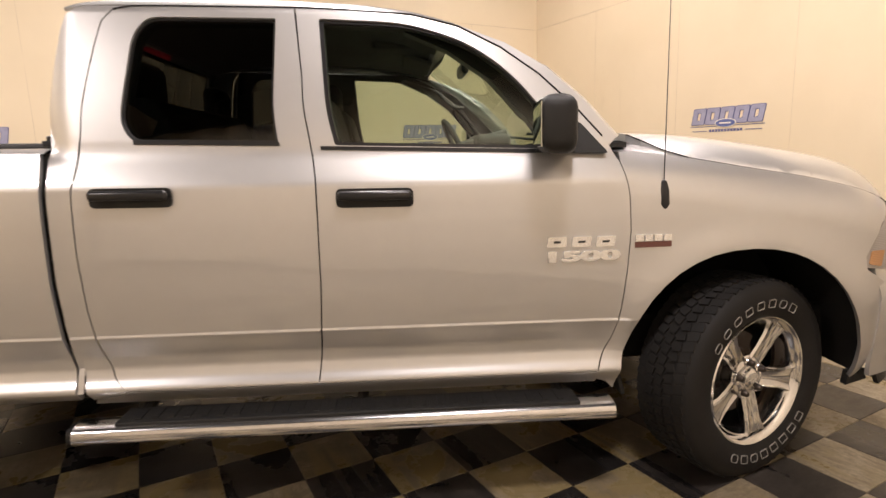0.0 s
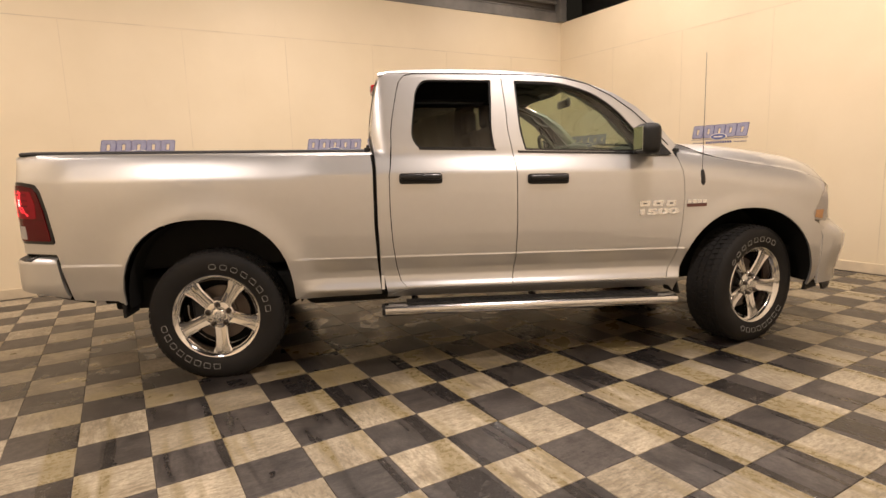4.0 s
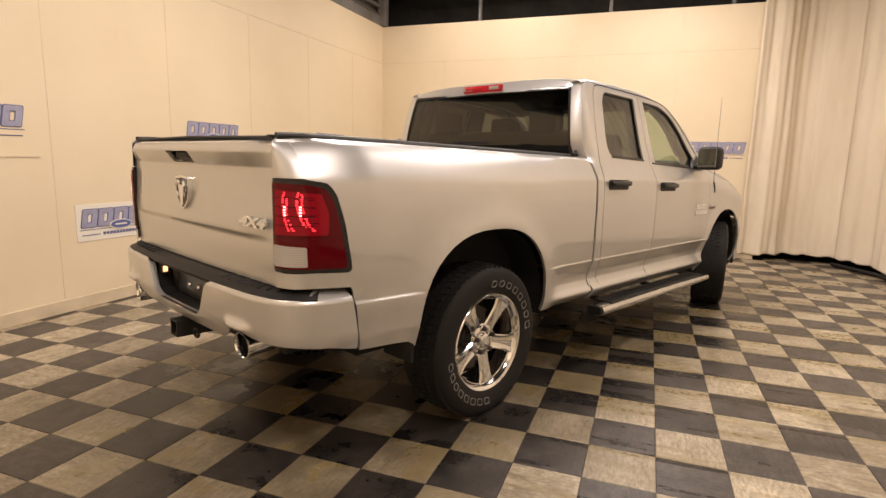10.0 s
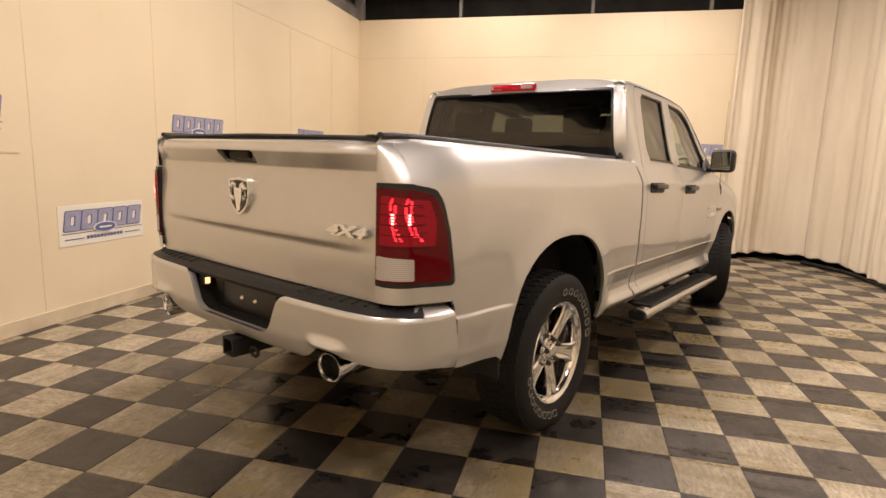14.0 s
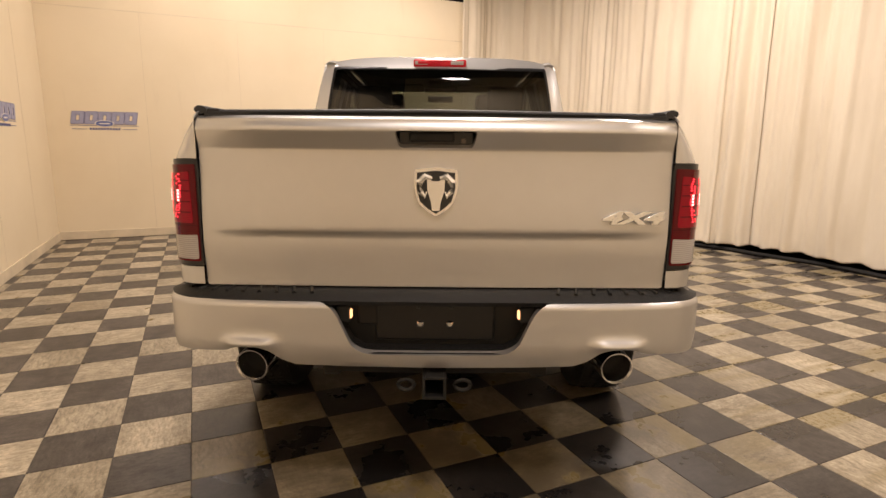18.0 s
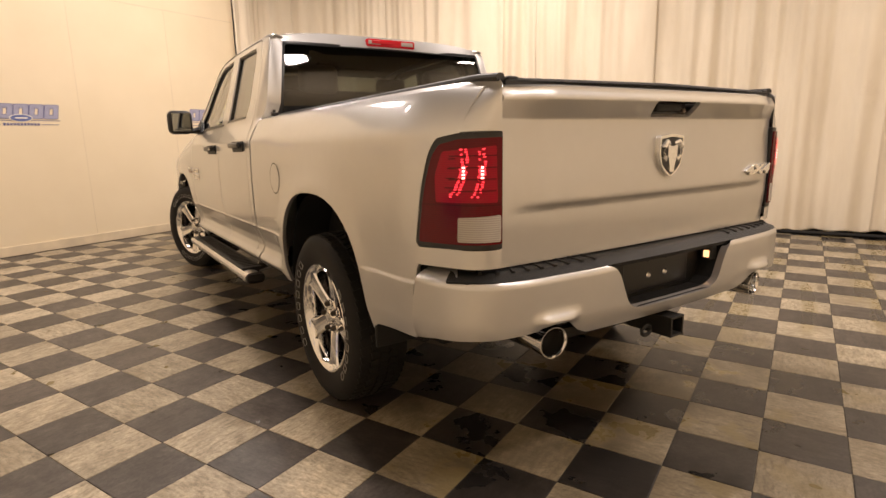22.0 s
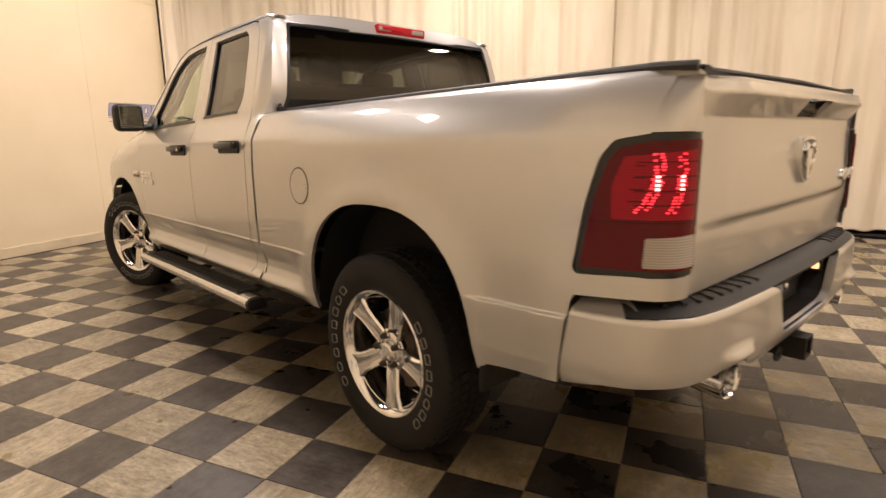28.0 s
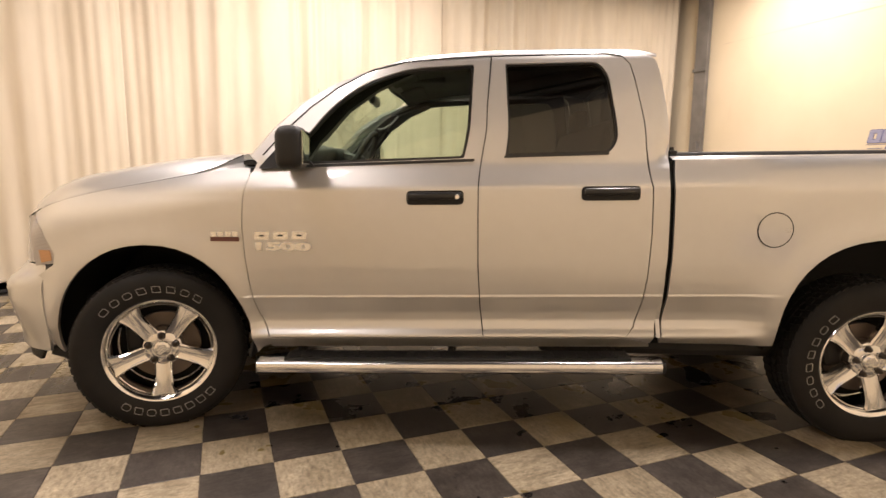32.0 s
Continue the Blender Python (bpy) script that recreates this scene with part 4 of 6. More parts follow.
RAIL_LOW = smooth_table([(1.03, 1.80), (1.08, 1.835), (1.12, 1.858), (1.17, 1.870), (1.30, 1.874), (1.9, 1.872), (2.12, 1.866), (2.34, 1.850), (2.51, 1.812)], 0.012, 1.03, 2.51)
skin("roof", rounded([(1.138, -0.74), (2.49, -0.69), (2.55, 0), (2.49, 0.69), (1.138, 0.74), (1.100, 0)], [0.10, 0.06, 0.3, 0.06, 0.10, 0.3], 6), lambda x, y: (x - SET_BACK, y, roof_z(x, y)), PAINT, truck, du=0.07, dw=0.05, flange=0.03, label="silver cab roof")
for s in (-1, 1):
    n = 16
    line = [(1.118 + (2.50 - 1.118) * k / n) for k in range(n + 1)]
    roof_rail = [(x, 0.0) for x in line] + [(x, 1.0) for x in line[::-1]]
    def rail_map(x, w, s=s):
        y0 = 0.735 - 0.045 * fade(x, 2.1, 2.45)
        z1 = RAIL_LOW(x)
        y1 = side_y(x, z1) + 0.001
        bow = math.sin(math.pi * w)
        return (x - SET_BACK, s * (y0 + (y1 - y0) * w + 0.006 * bow), roof_z(x, y0) * (1 - w) + z1 * w + 0.012 * bow)

    skin("roof_rail", roof_rail, rail_map, PAINT, truck, du=0.06, dw=0.12, flange=0.01)
    seam = [(back(x, z), s * (side_y(x, z) + 0.0005), z) for x, z in [(3.012, 1.398), *A_LINE[1:-1], (1.918, 1.869), (1.45, 1.871), (1.345, 1.869), (1.285, 1.856)]]
    part("door_seam", tube(seam, 0.0036, 6), LINER, truck, rake=True)
    pil = [(3.03, 1.365), (2.94, 1.505), (2.81, 1.632), (2.67, 1.730), (2.50, 1.812)]
    post = bmesh.new()
    ring = []
    for (x, z), k in zip(pil, (1, 1, 0.9, 0.6, 0.15)):
        y = side_y(x, z)
        ring.append([post.verts.new((back(x, z) + dx * k, s * (y - dy), z + dz * k)) for dx, dy, dz in ((0.0, 0.0, 0.0), (0.035, 0.012, 0.03), (0.055, 0.05, 0.035), (0.03, 0.075, 0.0), (-0.02, 0.06, -0.03))])
    for a, b in zip(ring, ring[1:]):
        for k in range(5):
            post.faces.new((a[k], a[(k + 1) % 5], b[(k + 1) % 5], b[k]))
    part("windscreen_post", post, PAINT, truck, smooth=True, rake=True)


def screen(u, w):
    """Windscreen: u across, w up."""
    half = 0.845 - 0.20 * w
    x = 3.06 - 0.61 * w - 0.11 * (u * u) * (1 - 0.4 * w) + 0.06
    z = 1.375 + 0.475 * w - 0.05 * (w - 0.5) ** 2 + 0.04 * w * (1 - u * u)
    return (x, half * u, z)


skin("windscreen", [(-1, 0), (1, 0), (1, 1), (-1, 1)], screen, GLASS, truck, "clear curved windscreen", du=0.1, dw=0.1, flange=0)


def header(u, w):
    """The strip between rear window and roof: u across, w up."""
    x = 1.106 - SET_BACK - 0.034 * (1 - u * u) + 0.028 * w
    z0 = 1.826 - 0.010 * u * u
    return (x, 0.735 * u, z0 + (roof_z(x + SET_BACK, 0.735 * u) - z0) * w)


skin("rear_header", [(-1, 0.0), (1, 0.0), (1, 1), (-1, 1)], header, PAINT, truck, du=0.1, dw=0.3, flange=0.0)


def back_glass(u, w):
    """Rear wall of the cab: u across, w up."""
    z = 1.30 + 0.575 * w
    edge = float(np.interp(z, [1.2, 1.45, 1.65, 1.79, 1.835, 1.86], [1.036, 1.05, 1.080, 1.108, 1.125, 1.155]))
    half = side_y(edge, z) - 0.001
    a = abs(u)
    x = back(edge, z) - 0.034 * (1 - a * a) - 0.010 * fade(a, 1.0, 0.90)
    return (x, half * u, z)


skin("cab_back", [(-1, -1.4), (1, -1.4), (1.0, 1.0), (-1.0, 1.0)], back_glass, PAINT, truck, holes=[rounded([(-0.895, 0.1), (0.895, 0.1), (0.90, 0.915), (-0.90, 0.915)], 0.03)], du=0.1, dw=0.15, flange=0.02, label="silver rear wall of the cab")
skin("rear_window", rounded([(-0.905, 0.08), (0.905, 0.08), (0.91, 0.93), (-0.91, 0.93)], 0.03), lambda u, w: (back_glass(u, w)[0] + 0.006, *back_glass(u, w)[1:]), PRIVACY, truck, "dark tinted rear window", du=0.1, dw=0.1, flange=0)
skin("rear_window_seal", rounded([(-0.908, 0.07), (0.908, 0.07), (0.913, 0.935), (-0.913, 0.935)], 0.03), lambda u, w: (back_glass(u, w)[0] - 0.003, *back_glass(u, w)[1:]), GLOSSBLACK, truck, holes=[rounded([(-0.89, 0.13), (0.89, 0.13), (0.895, 0.90), (-0.895, 0.90)], 0.03)], du=0.2, dw=0.2, flange=0.004)
# high brake lamp, its lens glowing faintly in place of reflected light
hb = part("high_brake_lamp", box(0.034, 0.37, 0.050, (1.044, 0, 1.862), 0.010), HIGH_LENS, truck, "red high brake lamp over the rear window", rake=True)
part("lit_bar", box(0.012, 0.16, 0.022, (1.0245, 0.075, 1.864), 0.004), HIGH_LENS, hb, rake=True)
for sy in (-0.12, 0.13):
    part("clear_lens", box(0.012, 0.09, 0.026, (1.0255, sy, 1.863), 0.004), CLEAR_LENS, hb, rake=True)
part("roof_fin", box(0.07, 0.03, 0.02, (1.35, 0.30, 1.944), 0.008), PAINT, truck, rake=True)

HOOD_EDGE = smooth_table([(2.95, 1.402), (3.1, 1.410), (3.3, 1.408), (3.5, 1.390), (3.7, 1.363), (4.0, 1.314), (4.2, 1.262), (4.35, 1.20), (4.45, 1.11)], 0.05, 2.95, 4.5)


def hood(x, y):
    yy = abs(y)
    inner = body_y(x, wing_top(x)) - 0.005
    t = min(1.0, max(0.0, (inner - yy) / 0.24))
    k = 1 - (1 - t) ** 2.2
    z = wing_top(x) + (HOOD_EDGE(x) - wing_top(x)) * k + 0.012 * (1 - (yy / 0.85) ** 2)
    z += 0.010 * fade(yy, 0.62, 0.36) * fade(x, 4.4, 4.1)
    return (x, y, z)


hood_line = [(3.15, 0.76), (3.18, 0.84), (3.24, 0.895)] + [(x, body_y(x, wing_top(x)) - 0.004) for x in np.arange(3.34, 4.34, 0.07)]
skin("hood", [(3.16, -0.55), *[(x, -y) for x, y in hood_line], (4.405, -0.45), (4.445, 0), (4.405, 0.45), *hood_line[::-1], (3.16, 0.55), (3.19, 0)], hood, PAINT, truck, du=0.05, dw=0.03, flange=0.03, label="silver hood with a raised middle")
skin("cowl", [(2.98, -0.86), (3.12, -0.84), (3.20, 0), (3.12, 0.84), (2.98, 0.86)], lambda x, y: (x, y, 1.372 + 0.02 * (1 - abs(y))), PLASTIC, truck, du=0.1, dw=0.1, flange=0.02)
for sy, ln in ((-0.40, 0.62), (0.22, 0.62)):
    part("wiper", tube([(3.10, sy, 1.405), (3.02, sy + 0.25, 1.425), (2.98, sy + ln, 1.445)], 0.008, 6), GLOSSBLACK, truck, rake=True)
for s in (-1, 1):
    part("hood_gap", tube([(x, s * (y + 0.002), hood(x, y)[2] + 0.0008) for x, y in hood_line], 0.0026, 6), LINER, truck, rake=True)
    part("washer_nozzle", box(0.03, 0.018, 0.014, (3.20, s * 0.38, 1.452), 0.004), GLOSSBLACK, truck, rake=True)
    skin("wing_top", [(3.04, 0), (3.46, 0), (3.46, 1), (3.04, 1)], lambda x, w, s=s: (x, s * (body_y(x, wing_top(x)) - 0.001 - 0.20 * w), wing_top(x) + (hood(x, body_y(x, wing_top(x)) - 0.001 - 0.20 * w)[2] - wing_top(x)) * fade(x, 3.0, 3.3) - 0.005), PAINT, truck, du=0.04, dw=0.1, flange=0)


# front end
def nose(u, w):
    """Wall of grille and headlights: u across, w height."""
    a = abs(u)
    x = 4.48 - 0.10 * a ** 2 - 0.305 * max(0.0, a - 0.62) ** 1.5 / 0.36 ** 1.5 * 0.9
    return (x, 0.985 * math.copysign(min(a, 1.0) ** 0.92, u) if a else 0.0, w)


def front_bumper(u, w):
    """Bumper skin, bulging ahead of the lamps below a sloped ledge."""
    x0, y0, _ = nose(u, w)
    a = abs(u)
    x1 = float(np.interp(a, [0, 0.4, 0.62, 0.78, 0.90, 0.96, 1.0], [4.585, 4.565, 4.525, 4.45, 4.335, 4.235, 4.130]))
    y1 = math.copysign(float(np.interp(a, [0, 0.4, 0.62, 0.78, 0.90, 0.96, 1.0], [0, 0.42, 0.66, 0.822, 0.928, 0.966, 0.986])), u) if a else 0.0
    k = fade(w, 0.872, 0.745) * (1 - 0.45 * fade(w, 0.70, 0.44))
    return (x0 + (x1 - x0) * k, y0 + (y1 - y0) * k, w)


skin("front_bumper", [(-1, 0.42), (1, 0.42), (1.0, 0.80), (0.985, 0.865), (0.7, 0.845), (-0.7, 0.845), (-0.985, 0.865), (-1.0, 0.80)], front_bumper, PAINT, truck, du=0.03, dw=0.03, label="silver front bumper")
skin("bumper_valance", [(-0.93, 0.36), (0.93, 0.36), (0.96, 0.425), (-0.96, 0.425)], lambda u, w: (front_bumper(u, w)[0] - 0.03, front_bumper(u, w)[1], w), PLASTIC, truck, du=0.1, dw=0.06)
grille = skin("grille", [(-0.62, 0.85), (0.62, 0.85), (0.62, 1.10), (-0.62, 1.10)], lambda u, w: (nose(u, w)[0] - 0.04, nose(u, w)[1], w), GLOSSBLACK, truck, du=0.1, dw=0.1, label="black grille with crossed bars")
part("grille_bar", box(0.03, 1.1, 0.05, (4.47, 0, 0.95), 0.01), PAINT, grille, rake=True)
part("grille_post", box(0.03, 0.05, 0.26, (4.475, 0, 0.975), 0.01), PAINT, grille, rake=True)
for s in (-1, 1):
    hl = skin("headlight", rounded([(s * 0.63, 0.85), (s * 0.995, 0.875), (s * 1.0, 0.93), (s * 0.97, 1.06), (s * 0.9, 1.115), (s * 0.64, 1.09)], 0.02), lambda u, w: (nose(u, w)[0] + 0.0 - 0.12 * max(0, w - 0.9), nose(u, w)[1], w), CLEAR_LENS, truck, "clear headlight with an amber corner", du=0.04, dw=0.04)
    wrap = skin("side_lens", rounded([(4.034, 0.880), (4.165, 0.860), (4.20, 1.105), (4.165, 1.090), (4.095, 1.035), (4.032, 0.930)], 0.008), lambda x, z, s=s: (x, s * (body_y(x, z) - 0.004), z), CLEAR_LENS, hl, du=0.03, dw=0.03)
    skin("turn_lamp", rounded([(4.045, 0.893), (4.115, 0.880), (4.125, 0.945), (4.055, 0.945)], 0.008), lambda x, z, s=s: (x, s * (body_y(x, z) + 0.0005), z), AMBER, wrap, du=0.03, dw=0.03, flange=0.006)
    guard = box(0.018, 0.20, 0.24, (0, 0, 0), 0.006, rot=pose(0, 0, 0, 0, -14))
    part("splash_guard", guard, PLASTIC, truck, "black splash guard behind the front wheel", m=pose(3.055, s * 0.86, 0.47))
    skin("front_flap", [(4.06, 0.36), (4.15, 0.385), (4.14, 0.43), (4.07, 0.42)], lambda x, z, s=s: (x, s * 0.93, z), PLASTIC, truck, flange=0.03)


# tail: tailgate, lamps, bumper
def tail_x(y, z):
    a = abs(y)
    f = fade(a, 0.795, 0.60)
    x = -1.136 - 0.010 * fade(z, 0.78, 0.94)
    x -= 0.016 * fade(z, 0.951, 0.981) * f                       # upper part stands out over the crease
    x += 0.010 * fade(z, 0.97, 1.20)
    x -= 0.046 * min(1.0, max(0.0, (z - 1.249) / 0.058)) * (0.35 + 0.65 * f)       # lip along the top
    x += 0.012 * fade(z, 1.31, 1.345)
    return x + 0.020 * a ** 2


gate = skin("tailgate", rounded([(-0.80, 0.776), (0.80, 0.776), (0.80, 1.345), (-0.80, 1.345)], 0.012), lambda y, z: (tail_x(y, z), y, z), PAINT, truck, holes=[rounded([(-0.122, 1.255), (0.122, 1.255), (0.135, 1.308), (-0.135, 1.308)], 0.014)], du=0.05, dw=0.012, extra=(1.2485, 1.250, 1.311), label="silver tailgate, closed")
skin("tailgate_top", [(-0.80, 0), (0.80, 0), (0.80, 1), (-0.80, 1)], lambda y, w: (tail_x(y, 1.345) + 0.05 * w, y, 1.345 + 0.012 * math.sin(w * 1.57)), PAINT, gate, du=0.1, dw=0.25, flange=0)
hbm = box(0.03, 0.25, 0.055, (-1.122, 0, 1.282), 0.004)
handle = part("tailgate_handle", hbm, GLOSSBLACK, gate, "black tailgate handle", rake=True)
part("pull", box(0.024, 0.15, 0.034, (-1.152, 0.015, 1.291), 0.008), PLASTIC, handle, rake=True)
part("key_lock", lathe([(0, -0.012), (0.008, -0.012), (0.010, 0.0)], 14), IRON, handle, m=pose(-1.145, -0.09, raked(-1.15, 1.278), 0, 0, -90))
# shield emblem as plain shapes
shield = [(-0.072, 0.078), (0.0, 0.086), (0.072, 0.078), (0.074, 0.02), (0.06, -0.032), (0.03, -0.06), (0.0, -0.078), (-0.03, -0.06), (-0.06, -0.032), (-0.074, 0.02)]
ey, ez = 0.0, 1.107
em = part("emblem", prism(rounded(shield, 0.012, 3), -0.012, 0.02, plane="yz"), BADGE, gate, "chrome-edged black shield emblem", m=Matrix.Translation((-1.163, ey, raked(-1.16, ez))))
part("field", prism([(a * 0.87, b * 0.87) for a, b in shield], -0.0135, 0.0, plane="yz"), BADGE_DARK, em)
relief = bmesh.new()
prism(rounded([(-0.030, 0.048), (-0.010, 0.040), (0.010, 0.040), (0.030, 0.048), (0.028, 0.008), (0.016, -0.030), (0.013, -0.058), (-0.013, -0.058), (-0.016, -0.030), (-0.028, 0.008)], 0.005), -0.017, 0, relief, plane="yz")
part("relief", relief, BADGE, em)
for s in (-1, 1):
    curl = tube([(-0.008, s * 0.014, 0.048), (-0.010, s * 0.036, 0.056), (-0.011, s * 0.055, 0.036), (-0.010, s * 0.051, 0.004), (-0.010, s * 0.036, -0.012), (-0.009, s * 0.030, 0.006)], [0.010, 0.014, 0.015, 0.013, 0.009, 0.005], 8)
    part("relief_curl", curl, BADGE, em, smooth=True)


def lettering(text, size, extrude, material, parent, m, name="lettering", label="", shear=0.0, width=None):
    cu = bpy.data.curves.new(name, "FONT")
    cu.body, cu.size, cu.extrude, cu.bevel_depth, cu.shear, cu.offset = text, size, extrude, 0.0012, shear, 0.002
    cu.align_x, cu.align_y = "CENTER", "CENTER"
    tmp = new("tmp", cu)
    bpy.context.view_layer.update()
    me = bpy.data.meshes.new_from_object(tmp.evaluated_get(bpy.context.evaluated_depsgraph_get()))
    bpy.data.objects.remove(tmp)
    me.materials.clear()
    if width:
        xs = [v.co.x for v in me.vertices]
        k = width / (max(xs) - min(xs))
        for v in me.vertices:
            v.co.x *= k
    ob = finish(name, me, material, parent, label)
    ob.matrix_basis = m
    return ob


lettering("4X4", 0.056, 0.005, BADGE, gate, pose(-1.157, -0.662, raked(-1.16, 1.026), 90, 0, -88.5), "drive_badge", "raised chrome letters", 0.22, 0.215)

glint = random.Random(5)


def corner(k, w):
    """Rounded rear corner of the bed: k from the gate to the side, w height; x and half-width."""
    y1 = body_y(-1.06, w)
    lead = 250.0 * (y1 - body_y(-1.064, w))
    p0, p1, p2 = (-1.138, 0.803), (-1.140, y1 - 0.08 * min(0.6, lead)), (-1.06, y1)
    a, b, c = (1 - k) ** 2, 2 * k * (1 - k), k * k
    return a * p0[0] + b * p1[0] + c * p2[0], a * p0[1] + b * p1[1] + c * p2[1]


def lamp_map(s):
    """Tail lamp: u from the gate round the corner, w height."""
    def f(u, w):
        if u < 0.5:
            x, y = corner(max(u, 0.0) / 0.5, min(w, 1.16))
        else:
            x = -1.06 + 0.35 * (u - 0.5)
            y = body_y(x, min(w, 1.16))
        return (x - 0.002 * (1 - u), s * (y + 0.002 * u), w)
    return f


for s in (-1, 1):
    # the bed's rear corner above and below the lamp
    for z0, z1 in ((1.213, 1.351), (0.781, 0.842)):
        skin("bed_corner", [(0, z0), (1, z0), (1, z1), (0, z1)], lambda u, w, s=s: (corner(u, w)[0], s * corner(u, w)[1], w), PAINT, truck, du=0.1, dw=0.02, flange=0.0)
    skin("corner_cap", [(0, 0), (1, 0), (1, 1), (0, 1)], lambda u, w, s=s: (corner(u, 1.351)[0] * (1 - w) - 1.06 * w, s * (corner(u, 1.351)[1] * (1 - w) + 0.785 * w), 1.351 + 0.020 * math.sin(math.pi * 0.5 * min(1.0, w * 2.2))), PAINT, truck, du=0.1, dw=0.1, flange=0.0)
    edge = rounded([(0.0, 0.845), (0.972, 0.842), (0.962, 0.90), (0.90, 1.04), (0.815, 1.16), (0.73, 1.197), (0.5, 1.210), (0.0, 1.212)], [0.01, 0.03, 0.02, 0.04, 0.03, 0.03, 0.03, 0.01], 5)
    house = skin("tail_lamp", edge, lamp_map(s), GLOSSBLACK, truck, "red tail lamp with a clear reverse lens, lit", du=0.05, dw=0.05, flange=0.03)
    fm = lamp_map(s)

    def proud(u, w, fm=fm, s=s, d=0.006):
        p = fm(u, w)
        return (p[0] - d * (1 - 0.6 * u), p[1] + s * d * (0.3 + 0.7 * u), p[2])

    red = rounded([(0.012, 0.862), (0.93, 0.860), (0.918, 0.90), (0.855, 1.035), (0.775, 1.14), (0.70, 1.176), (0.5, 1.191), (0.012, 1.194)], [0.01, 0.03, 0.02, 0.04, 0.03, 0.03, 0.03, 0.01], 5)
    clear = rounded([(0.025, 0.870), (0.50, 0.870), (0.49, 0.948), (0.025, 0.955)], 0.012)
    lit = rounded([(0.06, 0.995), (0.72, 0.995), (0.73, 1.08), (0.66, 1.155), (0.08, 1.17)], 0.015)
    skin("red_lens", red, proud, RED_LENS, house, holes=[clear, lit], du=0.05, dw=0.05, flange=0.006)
    skin("reverse_lens", clear, lambda u, w: proud(u, w, fm, s, 0.0075), CLEAR_LENS, house, "clear ribbed reverse lens", du=0.06, dw=0.05, flange=0.006)
    skin("brake_lens", lit, lambda u, w: proud(u, w, fm, s, 0.0075), BRAKE_LENS, house, "red brake lens, lit", du=0.06, dw=0.05, flange=0.006)
    # two curved columns of lit reflector facets behind the lens face
    for k in range(20):
        t = k / 19
        zz = 1.012 + t * 0.145
        for c0, bow in ((0.28, -0.05), (0.49, -0.06)):
            mid = c0 + bow * 4 * t * (1 - t) + 0.10 * (0.5 - t) * (1 if c0 > 0.4 else 0.5)
            for side_ in (-1, 1):
                if glint.random() < 0.18:
                    continue
                wide = glint.uniform(0.016, 0.034)
                u = mid + side_ * glint.uniform(0.020, 0.034) - wide / 2
                skin("reflector_rib", [(u, zz), (u + wide, zz), (u + wide, zz + 0.0046), (u, zz + 0.0046)], lambda u, w: proud(u, w, fm, s, 0.0092), RED_LIT, house, du=0.1, dw=0.1, flange=0.0012)
    for u0 in (0.215, 0.415):
        for k in range(4):
            z0 = 1.070 + k * 0.0105
            skin("bulb_glare", rounded([(u0, z0), (u0 + 0.03, z0), (u0 + 0.03, z0 + 0.006), (u0, z0 + 0.006)], 0.002), lambda u, w: proud(u, w, fm, s, 0.0112), HOT, house, du=0.1, dw=0.1, flange=0.001)
    for k in range(4):
        zz = 1.030 + k * 0.036
        skin("lens_rib", [(0.08, zz), (0.58, zz), (0.58, zz + 0.004), (0.08, zz + 0.004)], lambda u, w: proud(u, w, fm, s, 0.0105), RED_LENS, house, du=0.1, dw=0.1, flange=0.003)
    for k in range(4):
        zz = 1.04 + k * 0.030
        skin("lens_groove", [(0.52, zz), (0.62 - 0.012 * k, zz), (0.62 - 0.012 * k, zz + 0.0035), (0.52, zz + 0.0035)], lambda u, w: proud(u, w, fm, s, 0.0098), DARK_LENS, house, du=0.1, dw=0.1, flange=0.002)
    skin("lens_seam", [(0.02, 0.985), (0.88, 0.985), (0.88, 0.989), (0.02, 0.989)], lambda u, w: proud(u, w, fm, s, 0.0078), DARK_LENS, house, du=0.06, dw=0.1, flange=0.002)

BUMPER = [(-0.78, 0.986), (-0.88, 0.986), (-0.96, 0.982), (-1.06, 0.964), (-1.135, 0.926), (-1.187, 0.852), (-1.215, 0.72), (-1.232, 0.45), (-1.238, 0.0)]
_run = [0.0]
for (x0, y0), (x1, y1) in zip(BUMPER[::-1], BUMPER[::-1][1:]):
    _run.append(_run[-1] + math.hypot(x1 - x0, y1 - y0))
BEND_X = smooth_table(list(zip(_run, [p[0] for p in BUMPER[::-1]])), 0.03, 0.0, _run[-1])
BEND_Y = smooth_table(list(zip(_run, [p[1] for p in BUMPER[::-1]])), 0.03, 0.0, _run[-1])
SPAN = _run[-1]


def bumper(u, w):
    a = abs(u)
    out = BEND_X(a) if a < SPAN else BUMPER[0][0]
    roll = 0.03 * max(0.0, (0.60 - w) / 0.10) ** 2 + 0.020 * max(0.0, (w - 0.722) / 0.025) ** 2
    y = BEND_Y(a) if a > 0.05 else a
    f = fade(a, 0.75, 1.0)
    swell = -0.026 * math.exp(-((a - 0.63) / 0.085) ** 4 - ((w - 0.594) / 0.020) ** 2)
    return (out + roll * (1 - f) + swell, math.copysign(y - roll * f, u), w)


def bumper_line(a):
    """Lower edge with the tail pipe notches."""
    z = np.interp(a, [0, 0.30, 0.48, 0.53, 0.565, 0.60, 0.66, 0.69, 0.715, 0.78, 0.95, 1.1, SPAN], [0.505, 0.508, 0.514, 0.535, 0.565, 0.585, 0.587, 0.578, 0.564, 0.559, 0.552, 0.535, 0.485])
    return float(z)


